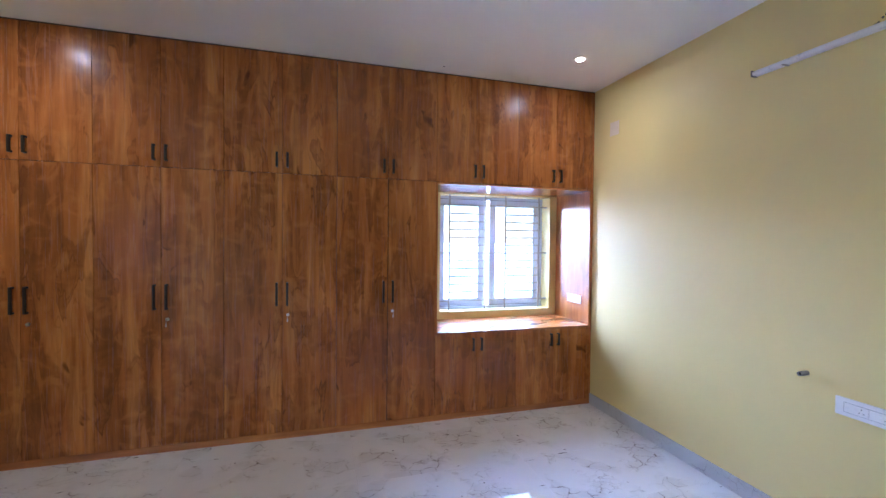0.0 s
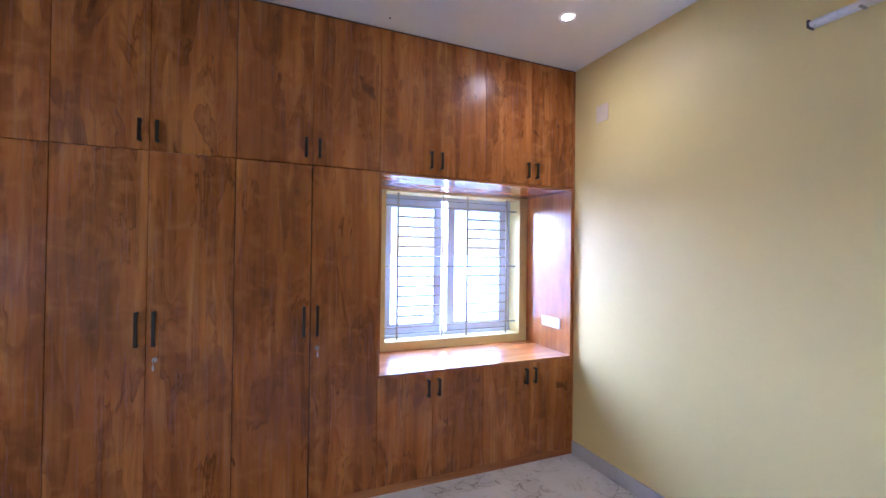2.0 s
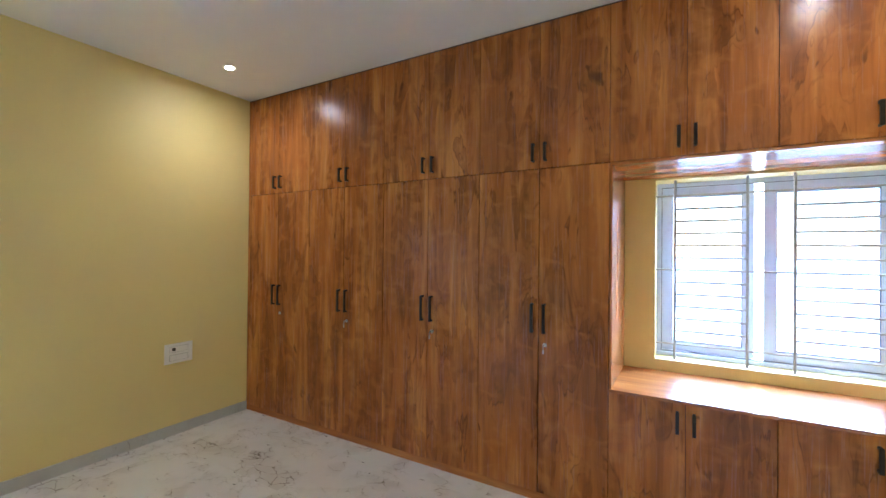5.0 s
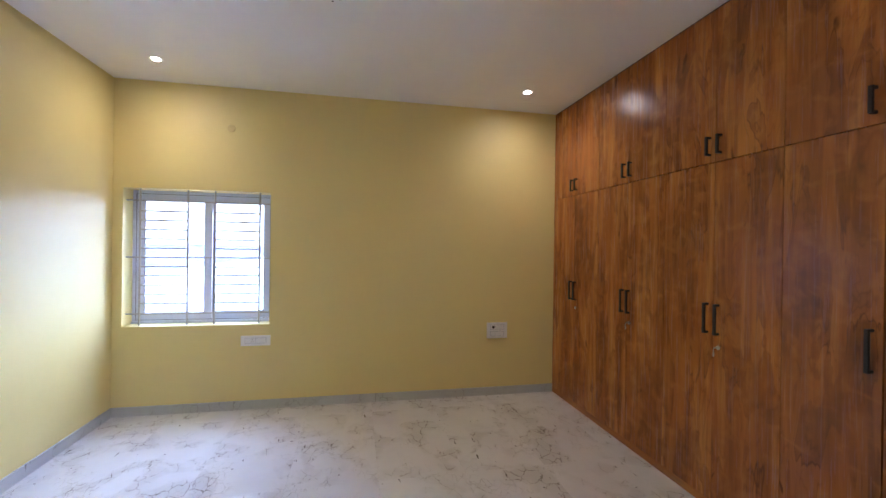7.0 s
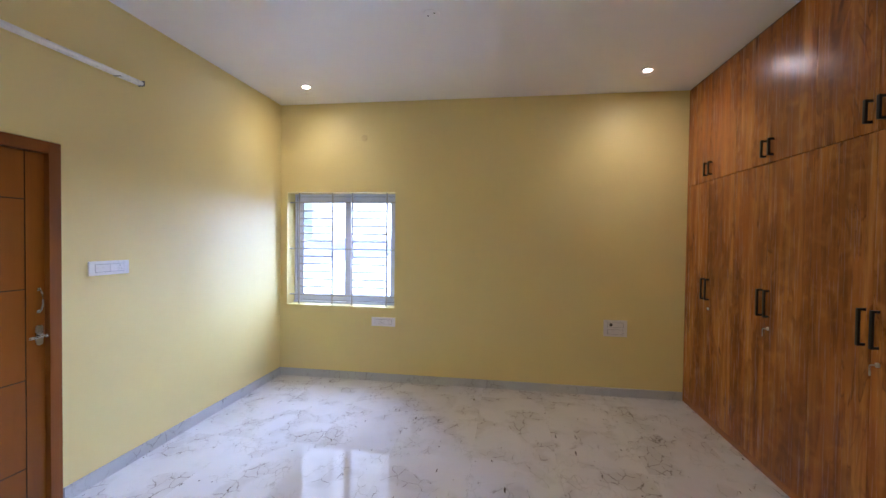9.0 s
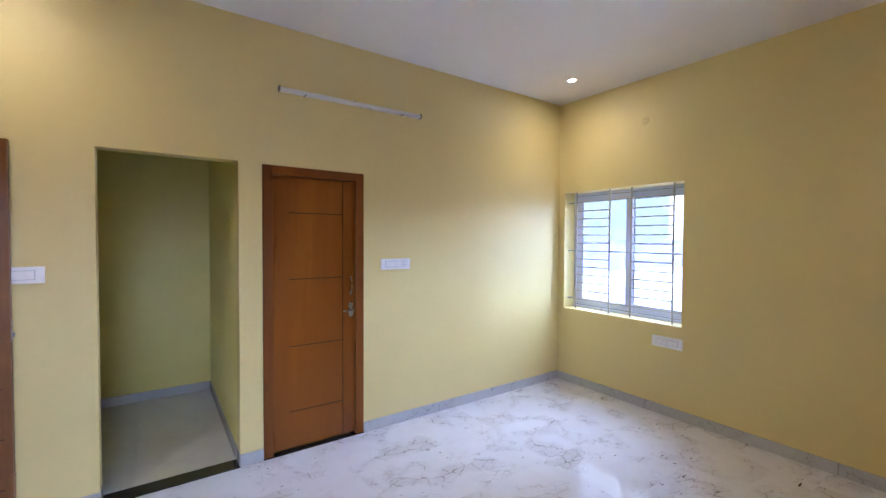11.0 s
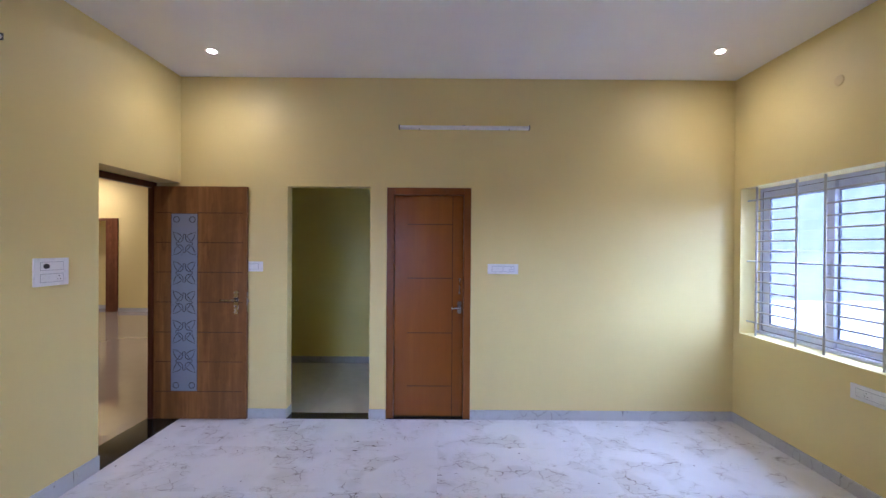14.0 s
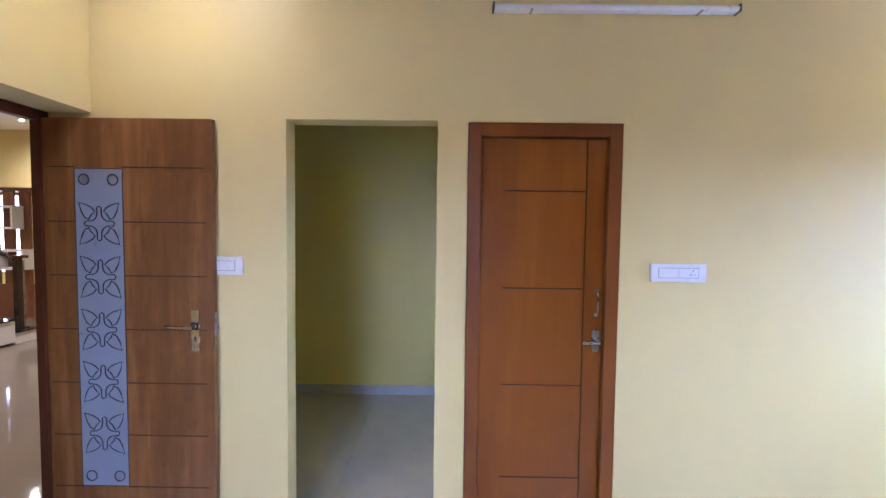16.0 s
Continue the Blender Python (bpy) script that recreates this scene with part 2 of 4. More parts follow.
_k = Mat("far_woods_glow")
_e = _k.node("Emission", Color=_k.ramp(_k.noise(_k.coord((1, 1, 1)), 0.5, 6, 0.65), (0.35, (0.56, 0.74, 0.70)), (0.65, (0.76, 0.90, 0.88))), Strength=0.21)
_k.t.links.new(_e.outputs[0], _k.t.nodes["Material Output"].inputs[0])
M_WOODS_GLOW = _k.m

# ---- mesh helpers ----
def box(bm, x0, x1, y0, y1, z0, z1, bevel=0.0, mat=0):
    lo = [min(a, b) for a, b in ((x0, x1), (y0, y1), (z0, z1))]
    hi = [max(a, b) for a, b in ((x0, x1), (y0, y1), (z0, z1))]
    r = bmesh.ops.create_cube(bm, size=1.0)
    vs = r["verts"]
    for v in vs:
        for i in range(3):
            v.co[i] = hi[i] if v.co[i] > 0 else lo[i]
    fs = {f for v in vs for f in v.link_faces}
    for f in fs:
        f.material_index = mat
    if bevel:
        es = {e for v in vs for e in v.link_edges}
        out = bmesh.ops.bevel(bm, geom=list(es), offset=bevel, segments=2, profile=0.7, affect="EDGES", clamp_overlap=True)
        for f in out["faces"]:
            f.material_index = mat
    return bm


def boxes(*dims, bevel=0.0):
    bm = bmesh.new()
    for d in dims:
        box(bm, *d, bevel=bevel)
    return bm


def cyl(bm, a, b, r, seg=14, r2=None, caps=True):
    """A round bar from a to b."""
    a, b = Vector(a), Vector(b)
    m = Matrix.Translation((a + b) / 2) @ (b - a).to_track_quat("Z", "Y").to_matrix().to_4x4()
    bmesh.ops.create_cone(bm, cap_ends=caps, segments=seg, radius1=r, radius2=r if r2 is None else r2, depth=(b - a).length, matrix=m)
    return bm


def tube(bm, pts, r, seg=8, closed=False):
    """A bent bar through points."""
    pts = [Vector(p) for p in pts]
    n = len(pts)
    rings = []
    for i, p in enumerate(pts):
        d = (pts[(i + 1) % n] - pts[i - 1]) if closed else (pts[min(i + 1, n - 1)] - pts[max(i - 1, 0)])
        q = d.to_track_quat("Z", "Y")
        rings.append([bm.verts.new(p + q @ Vector((r * math.cos(2 * math.pi * j / seg), r * math.sin(2 * math.pi * j / seg), 0))) for j in range(seg)])
    for i in range(n if closed else n - 1):
        a, b = rings[i], rings[(i + 1) % n]
        for j in range(seg):
            bm.faces.new((a[j], a[(j + 1) % seg], b[(j + 1) % seg], b[j]))
    if not closed:
        bm.faces.new(rings[0][::-1])
        bm.faces.new(rings[-1])
    return bm


def mesh_of(name, bm, mats, smooth=False):
    me = bpy.data.meshes.new(name)
    bmesh.ops.recalc_face_normals(bm, faces=bm.faces[:])
    bm.to_mesh(me)
    bm.free()
    for m in mats if isinstance(mats, (list, tuple)) else [mats]:
        me.materials.append(m)
    if smooth:
        for p in me.polygons:
            p.use_smooth = True
    return me


def part(name, bm, material, parent=None, label="", at=None, smooth=False):
    """Links a bmesh as one mesh object, under a thing or a part."""
    ob = new(name, mesh_of(name, bm, material, smooth))
    if at is not None:
        ob.matrix_basis = at if isinstance(at, Matrix) else Matrix.Translation(at)
    if parent is not None:
        ob.parent = parent
    if label:
        ob["label"] = label
    return ob


def thing(name, m, label, category, group="", kind=""):
    ob = new(name)
    ob.empty_display_size = 0.1
    ob.matrix_basis = m if isinstance(m, Matrix) else Matrix.Translation(m)
    return tagged(ob, label, category, group, kind)


def cells(us, vs, depth, hole, place):
    """A slab of cells in u and v: hole(u, v) opens a cell, place(u, v, w) gives its point, w from 0 to depth."""
    bm = bmesh.new()
    us, vs = sorted(set(us)), sorted(set(vs))
    nu, nv = len(us) - 1, len(vs) - 1
    solid = [[not hole((us[i] + us[i + 1]) / 2, (vs[j] + vs[j + 1]) / 2) for j in range(nv)] for i in range(nu)]
    made = {}

    def vert(i, j, w):
        if (i, j, w) not in made:
            made[i, j, w] = bm.verts.new(place(us[i], vs[j], w * depth))
        return made[i, j, w]

    def is_solid(i, j):
        return 0 <= i < nu and 0 <= j < nv and solid[i][j]

    for i in range(nu):
        for j in range(nv):
            if not solid[i][j]:
                continue
            for w in (0, 1):
                bm.faces.new([vert(a, b, w) for a, b in ((i, j), (i + 1, j), (i + 1, j + 1), (i, j + 1))])
            for (di, dj), (p, q) in (((-1, 0), ((i, j), (i, j + 1))), ((1, 0), ((i + 1, j), (i + 1, j + 1))), ((0, -1), ((i, j), (i + 1, j))), ((0, 1), ((i, j + 1), (i + 1, j + 1)))):
                if not is_solid(i + di, j + dj):
                    bm.faces.new((vert(*p, 0), vert(*q, 0), vert(*q, 1), vert(*p, 1)))
    return bm


def holes(*rects):
    return lambda u, v: any(a < u < b and c < v < d for a, b, c, d in rects)


def grooved(us, vs, groove, depth, thick, place):
    """A door leaf whose groove cells lie deeper than its face; groove faces take the second material."""
    bm = bmesh.new()
    us, vs = sorted(set(us)), sorted(set(vs))
    nu, nv = len(us) - 1, len(vs) - 1

    def d(i, j):
        if not (0 <= i < nu and 0 <= j < nv):
            return thick
        return depth if groove((us[i] + us[i + 1]) / 2, (vs[j] + vs[j + 1]) / 2) else 0.0

    def quad(pts, mat):
        f = bm.faces.new([bm.verts.new(place(*p)) for p in pts])
        f.material_index = mat

    for i in range(nu):
        for j in range(nv):
            a, b, c, e, w = us[i], us[i + 1], vs[j], vs[j + 1], d(i, j)
            quad(((a, c, w), (b, c, w), (b, e, w), (a, e, w)), 1 if w else 0)
            for di, dj, p, q in ((1, 0, (b, c), (b, e)), (-1, 0, (a, c), (a, e)), (0, 1, (a, e), (b, e)), (0, -1, (a, c), (b, c))):
                w2 = d(i + di, j + dj)
                if w2 > w:
                    quad(((*p, w), (*q, w), (*q, w2), (*p, w2)), 1 if w2 == depth else 0)
    quad(((us[0], vs[0], thick), (us[-1], vs[0], thick), (us[-1], vs[-1], thick), (us[0], vs[-1], thick)), 0)
    bmesh.ops.remove_doubles(bm, verts=bm.verts[:], dist=1e-5)
    return bm


# ---- the room's numbers ----
W, E, S, NB, FRONT, H = -2.566, 2.52, -0.872, 4.14, 3.515, 3.13
EO = 2.80          # hall side of the east wall
SO = -0.992        # far side of the south wall
AW, AE, AB, AH = 0.780, 2.40, -2.70, 2.66   # alcove
OPEN_Z = 2.135
WIN_W = (-0.79, 0.496, 0.83, 2.126)        # y0 y1 z0 z1
WIN_N = (1.10, 2.40, 0.875, 2.13)          # x0 x1 z0 z1
DOOR_E = (S, 0.035, 0.0, 2.157)
DOOR_S = (-0.149, 0.627, 0.0, 2.13)
OPEN_S = (AW, 1.54, 0.0, OPEN_Z)
HALL_X, HALL_N, HALL_S, HALL_H = 11.0, 3.0, -7.35, 3.43


def structure(name, bm, mat, label, category, **kw):
    return tagged(part(name, bm, mat, **kw), label, category, kind="structure")


# ---- walls, ceilings ----
structure("wall_west", cells([W, S - 0.12, NB, WIN_W[0], WIN_W[1]][1:], [0, H, WIN_W[2], WIN_W[3]], 0.26, holes(WIN_W), lambda u, v, w: (W - w, u, v)),
          M_WALL, "yellow painted plaster wall with one barred window", "wall")
structure("wall_north", cells([W - 0.23, EO, WIN_N[0], WIN_N[1]], [0, H, WIN_N[2], WIN_N[3]], 0.26, holes(WIN_N), lambda u, v, w: (u, NB + w, v)),
          M_WALL, "yellow painted plaster wall behind the wardrobe window niche", "wall")
structure("wall_south", cells([W, EO, DOOR_S[0], DOOR_S[1], OPEN_S[0], OPEN_S[1]], [0, H, DOOR_S[3], OPEN_Z], S - SO, holes(DOOR_S, OPEN_S), lambda u, v, w: (u, S - w, v)),
          M_WALL, "yellow painted plaster wall with a door and an open passage", "wall")
structure("wall_east", cells([S, NB, DOOR_E[1]], [0, H, DOOR_E[3]], EO - E, holes(DOOR_E), lambda u, v, w: (E + w, u, v)),
          M_WALL, "yellow painted plaster wall with an open doorway", "wall")
structure("ceiling", boxes((W - 0.23, EO, SO, NB + 0.23, H, H + 0.15)), M_CEIL, "white painted flat ceiling with four downlights", "ceiling")
structure("floor", boxes((W - 0.23, EO - 0.001, SO, NB + 0.23, -0.15, -0.003)), M_GROUT, "white marble-look floor of large polished tiles", "floor")

# alcove behind the south opening
structure("alcove_floor", boxes((AW, AE, AB, SO, -0.15, -0.004)), M_ALCOVE_TILE, "grey matt tiled floor of the unlit passage", "floor")
structure("alcove_wall_back", boxes((AW - 0.12, AE + 0.12, AB - 0.12, AB, 0, AH)), M_GREEN, "pale green painted back wall of the passage", "wall")
structure("alcove_wall_west", boxes((AW - 0.12, AW, AB, SO, 0, AH)), M_GREEN, "pale green painted side wall of the passage", "wall")
structure("alcove_wall_east", boxes((AE, AE + 0.12, AB, SO, 0, AH)), M_GREEN, "pale green painted far side wall of the passage", "wall")
structure("alcove_ceiling", boxes((AW - 0.12, AE + 0.12, AB - 0.12, SO, AH, AH + 0.12)), M_CEIL, "white painted passage ceiling", "ceiling")
# bath door backing
structure("wall_behind_door", boxes((DOOR_S[0] - 0.1, DOOR_S[1] + 0.05, SO - 0.06, SO - 0.004, 0, 2.3)), M_WALL, "plain wall closing the space behind the door", "wall")

# thresholds
structure("threshold_1", boxes((OPEN_S[0] + 0.001, OPEN_S[1] - 0.001, SO, S + 0.012, -0.02, 0.006), bevel=0.002), M_GRANITE, "polished black granite threshold of the passage", "threshold")
structure("threshold_2", boxes((E - 0.012, EO, DOOR_E[0] + 0.001, DOOR_E[1] - 0.001, -0.02, 0.006), bevel=0.002), M_GRANITE, "polished black granite threshold under the entrance door", "threshold")
structure("threshold_3", boxes((DOOR_S[0] + 0.001, DOOR_S[1] - 0.001, SO, S + 0.01, -0.02, 0.006), bevel=0.002), M_GRANITE, "polished black granite threshold under the closed door", "threshold")

# skirting
SK = 0.088


def skirting(x0, x1, y0, y1, h=SK):
    structure("baseboard", boxes((x0, x1, y0, y1, 0.0, h), bevel=0.003), M_SKIRT, "grey-white marble skirting along the wall", "skirting")


skirting(W + 0.0, W + 0.012, S, FRONT)
skirting(W + 0.012, DOOR_S[0], S, S + 0.012)
skirting(DOOR_S[1], OPEN_S[0], S, S + 0.012)
skirting(OPEN_S[1], E - 0.0, S, S + 0.012)
skirting(E - 0.012, E, DOOR_E[1], FRONT, 0.107)
skirting(AW, AE, AB, AB + 0.012)
skirting(AW, AW + 0.012, AB + 0.012, SO)
skirting(OPEN_S[0], OPEN_S[0] + 0.006, SO, S)
skirting(OPEN_S[1] - 0.006, OPEN_S[1], SO, S)


# ---- windows ----
def window(name, m, w, h, label, left_inside=False):
    """A sliding two-sash window with an iron grille. x along the width, y outwards, z up from the opening's sill."""
    t = thing(name, m, label, "window", kind="structure")
    d0, d1 = 0.175, 0.245
    f = 0.034
    part("window_frame", cells([0.002, f, w - f, w - 0.002], [0.002, f, h - f, h - 0.002], d1 - d0, holes((f, w - f, f, h - f)), lambda u, v, k: (u, d0 + k, v)), M_UPVC, t)
    part("window_sill", boxes((0.002, w - 0.002, d0 - 0.022, d0 - 0.001, 0.002, 0.026), bevel=0.004), M_UPVC, t)
    mid = w * 0.5
    s = 0.066
    ya, yb = (d0 + 0.009, d0 + 0.038) if left_inside else (d0 + 0.038, d0 + 0.009)
    # one window is closed, the sashes of the other stand a finger apart
    left_end, right_start = (mid + 0.060, mid - 0.006) if left_inside else (mid - 0.062, mid - 0.014)
    for n, (a, b, y) in enumerate(((f, left_end, ya), (right_start, w - f, yb))):
        sash = part("sash", cells([a, a + s, b - s, b], [f, f + s, h - f - s, h - f], 0.026, holes((a + s, b - s, f + s, h - f - s)), lambda u, v, k: (u, y + k, v)), M_UPVC, t)
        part("gasket", cells([a + s - 0.001, a + s + 0.005, b - s - 0.005, b - s + 0.001], [f + s - 0.001, f + s + 0.005, h - f - s - 0.005, h - f - s + 0.001], 0.012,
                             holes((a + s + 0.005, b - s - 0.005, f + s + 0.005, h - f - s - 0.005)), lambda u, v, k: (u, y + 0.004 + k, v)), M_GASKET, sash)
        p = part("pane", boxes((a + s + 0.001, b - s - 0.001, y + 0.010, y + 0.015, f + s + 0.001, h - f - s - 0.001)), M_PANE, sash)
        p.visible_shadow = False
        hx = b - s / 2 if n == 0 else a + s / 2
        bm = boxes((hx - 0.012, hx + 0.012, y - 0.006, y + 0.001, h * 0.42, h * 0.42 + 0.13), bevel=0.003)
        box(bm, hx - 0.007, hx + 0.007, y - 0.022, y - 0.006, h * 0.42 + 0.03, h * 0.42 + 0.10, 0.004)
        part("latch", bm, M_UPVC, sash)
    for u in (f, w - f):
        part("frame_seal", boxes((u - 0.0018, u + 0.0018, d0 - 0.0012, d0 + 0.002, f, h - f)), M_GASKET, t)
    for v in (f, h - f):
        part("frame_seal", boxes((f, w - f, d0 - 0.0012, d0 + 0.002, v - 0.0018, v + 0.0018)), M_GASKET, t)
    g = 0.055
    for u in (0.12, 0.53, 0.77, 1.18):
        u = u * w / 1.29
        part("grille_upright", cyl(bmesh.new(), (u, g, 0.0), (u, g, h), 0.0085, 8), M_GRILLE, t)
    for v in (0.085, 0.5, 0.915):
        part("grille_rail", cyl(bmesh.new(), (0.0, g + 0.011, v * h), (w, g + 0.011, v * h), 0.0065, 8), M_GRILLE, t)
    for a, b in ((0.12, 0.53), (0.77, 1.18)):
        for i in range(11):
            if i != 5:
                v = h * 0.5 + (i - 5) * 0.0875 * h / 1.29
                part("grille_bar", cyl(bmesh.new(), (a * w / 1.29, g + 0.0085, v), (b * w / 1.29, g + 0.0085, v), 0.0070, 6), M_GRILLE, t)
    return t


window("window_1", Matrix.Translation((WIN_N[0], NB, WIN_N[2])), WIN_N[1] - WIN_N[0], WIN_N[3] - WIN_N[2], "white sliding window with cream iron grille in the wardrobe niche")
window("window_2", Matrix.Translation((W, WIN_W[0], WIN_W[2])) @ pose(0, 0, 0, 0, 0, 90), WIN_W[1] - WIN_W[0], WIN_W[3] - WIN_W[2], "white sliding window with cream iron grille in yellow wall", True)


# ---- outside ----
def backdrop(name, m, w, h, mat, label):
    bm = bmesh.new()
    bm.faces.new([bm.verts.new((a * w / 2, 0, b * h)) for a, b in ((-1, 0), (1, 0), (1, 1), (-1, 1))])
    structure(name, bm, mat, label, "sky", at=m)


# two walls added out of view to keep slanting daylight off the room walls
structure("wing_wall", boxes((-4.45, W - 0.262, 0.78, 1.01, -0.45, 3.6)), M_BLOCKER, "unseen plain wall added to block slanting daylight", "wall")
structure("wing_wall_north", boxes((0.45, 0.68, NB + 0.262, NB + 2.0, -0.45, 3.6)), M_BLOCKER, "unseen plain wall added to block slanting daylight", "wall")
structure("compound_wall", boxes((-70, -2, -13.7, -13.5, -0.45, 1.5), (-70, -2, -13.74, -13.46, 1.5, 1.58)), plain("weathered_grey_render", (0.115, 0.115, 0.14), 0.9, 0, 0.15, 1.5), "weathered grey rendered wall around the yard", "wall")
structure("ground", boxes((-400, 400, -400, 400, -0.6, -0.45)), M_SOIL, "pale sandy ground around the house", "ground")


# both planes glow; the tall one also brightens the room and floor reflections
backdrop("backdrop_haze", pose(-62, -48, -0.45, 0, 0, 128), 110, 62, M_HAZE_GLOW, "glowing backdrop standing in for bright hazy sky beyond the yard")
backdrop("backdrop_woods", pose(-47.5, -47.5, -0.45, 0, 0, 135), 48, 13.5, M_WOODS_GLOW, "glowing backdrop painted with pale hazy green woods beyond the yard")

# ---- wardrobe ----
def handle(parent, x, z0, z1, y):
    """A black D pull with two feet."""
    bm = bmesh.new()
    box(bm, x - 0.009, x + 0.009, y - 0.037, y - 0.025, z0, z1, 0.003)
    for z in (z0, z1 - 0.013):
        box(bm, x - 0.0065, x + 0.0065, y - 0.028, y + 0.0005, z, z + 0.013, 0.002)
    return part("handle", bm, M_BLACK, parent, "black metal bar handle")


def lock(parent, x, z, y, key):
    bm = cyl(bmesh.new(), (x, y + 0.001, z), (x, y - 0.006, z), 0.0125, 18)
    cyl(bm, (x, y - 0.005, z), (x, y - 0.010, z), 0.008, 14)
    lk = part("lock", bm, M_CHROME, parent, "small round steel lock")
    if key:
        k = boxes((x - 0.001, x + 0.001, y - 0.034, y - 0.010, z - 0.004, z + 0.004))
        tube(k, [(x, y - 0.036 + 0.002 * math.cos(a), z - 0.013 + 0.012 * math.sin(a)) for a in [i * math.pi / 6 for i in range(12)]], 0.0015, 5, True)
        box(k, x - 0.005, x + 0.005, y - 0.036, y - 0.034, z - 0.052, z - 0.026, 0.0008)
        part("key", k, M_KEY, lk, "steel key hanging in the lock")


def cabinet(name, x0, x1, z0, z1, label, hz, group, locked=False, key=False, depth=None, gap=0.0013):
    """A two-door cabinet, its origin at the front of its base."""
    t = thing(name, Matrix.Translation(((x0 + x1) / 2, FRONT, z0)), label, "cabinet", group)
    w, h = x1 - x0, z1 - z0
    back = (NB - FRONT - 0.003) if depth is None else depth
    a, b = -w / 2 + 0.001, w / 2 - 0.001
    f = 0.0195
    part("side_panel", boxes((a, a + 0.018, f, back, 0, h)), M_LAM_EDGE, t)
    part("side_panel", boxes((b - 0.018, b, f, back, 0, h)), M_LAM_EDGE, t)
    part("bottom_panel", boxes((a + 0.018, b - 0.018, f, back, 0, 0.018)), M_LAM_EDGE, t)
    part("top_panel", boxes((a + 0.018, b - 0.018, f, back, h - 0.018, h)), M_LAM_EDGE, t)
    part("back_panel", boxes((a + 0.018, b - 0.018, back - 0.008, back, 0.018, h - 0.018)), M_LAM_EDGE, t)
    part("centre_stile", boxes((-0.03, 0.03, f, 0.03, 0.018, h - 0.018)), M_LAM_EDGE, t)
    g = 0.0016
    for s in (-1, 1):
        d = part("door", boxes((s * gap, s * (w / 2 - g), 0, 0.019, g, h - g), bevel=0.0012), M_LAM, t)
        handle(d, s * 0.040, hz[0] - z0, hz[1] - z0, 0.0)
        if locked and s == 1:
            lock(d, 0.043, 1.017 - z0, 0.0, key)
    return t


BAYS = [-2.535, -1.683, -0.829, 0.024, 0.886, 1.688, 2.500]
MIDZ, PLINTH, TOP = 2.163, 0.055, 3.118
for i in range(6):
    cabinet("loft_cabinet", BAYS[i], BAYS[i + 1], MIDZ, TOP, "brown wood-grain laminate overhead cabinet with two closed doors", (2.209, 2.328), "overhead wardrobe cabinets")
for i in range(4):
    cabinet("wardrobe_cabinet", BAYS[i], BAYS[i + 1], PLINTH, MIDZ - 0.001, "tall brown wood-grain laminate wardrobe with two closed doors", (1.093, 1.283), "tall wardrobe cabinets", True, i > 0, None, 0.0013 if i < 3 else 0.0032)
COUNTER = 0.800
for i in (4, 5):
    cabinet("base_cabinet", BAYS[i], BAYS[i + 1], PLINTH, COUNTER - 0.019, "low brown wood-grain laminate cabinet under the window ledge", (0.622, 0.740), "base cabinets")
t = thing("plinth_board", (0, 0, 0), "brown laminate plinth board under the wardrobe", "plinth")
part("board", boxes((W + 0.001, BAYS[6], FRONT + 0.004, FRONT + 0.022, 0, PLINTH - 0.001), bevel=0.001), M_LAM_FLAT, t)
t = thing("window_ledge", (BAYS[4], FRONT, COUNTER), "glossy brown laminate ledge below the niche window", "counter")
part("ledge_top", boxes((0.001, BAYS[6] - BAYS[4], -0.003, NB - FRONT - 0.002, -0.018, 0), bevel=0.0008), M_LAM_FLAT, t)
part("edge_band", boxes((0.001, BAYS[6] - BAYS[4], -0.0052, -0.0031, -0.018, -0.0004), bevel=0.0006), M_LAM_FLAT, t)
t = thing("niche_lining", (BAYS[4], FRONT, COUNTER), "brown laminate side and top panels lining the window niche", "panel")
part("side_panel", boxes((BAYS[6] - BAYS[4] - 0.018, BAYS[6] - BAYS[4], 0.001, NB - FRONT - 0.002, 0.001, MIDZ - COUNTER - 0.02)), M_LAM_NICHE, t)
part("side_panel", boxes((0.002, 0.016, 0.002, NB - FRONT - 0.002, 0.001, MIDZ - COUNTER - 0.02)), M_LAM_NICHE, t)
part("top_panel", boxes((0.002, BAYS[6] - BAYS[4], 0.001, NB - FRONT - 0.002, MIDZ - COUNTER - 0.019, MIDZ - COUNTER - 0.002)), M_LAM_FLAT, t)
for name, x0, x1, z0, z1 in (("filler_strip", W + 0.001, BAYS[0] - 0.001, PLINTH, TOP), ("filler_strip", BAYS[6] + 0.001, E - 0.001, 0.0, TOP)):
    t = thing(name, (x0, FRONT, z0), "narrow brown laminate strip closing the gap to the wall", "trim")
    part("strip", boxes((0, x1 - x0, 0.003, 0.021, 0, z1 - z0), bevel=0.001), M_LAM, t)
t = thing("cornice_strip", (0, FRONT, TOP), "thin dark strip between wardrobe and ceiling", "trim")
part("strip", boxes((W + 0.001, E - 0.001, 0.006, 0.03, 0.001, H - TOP - 0.001)), M_LAM_EDGE, t)


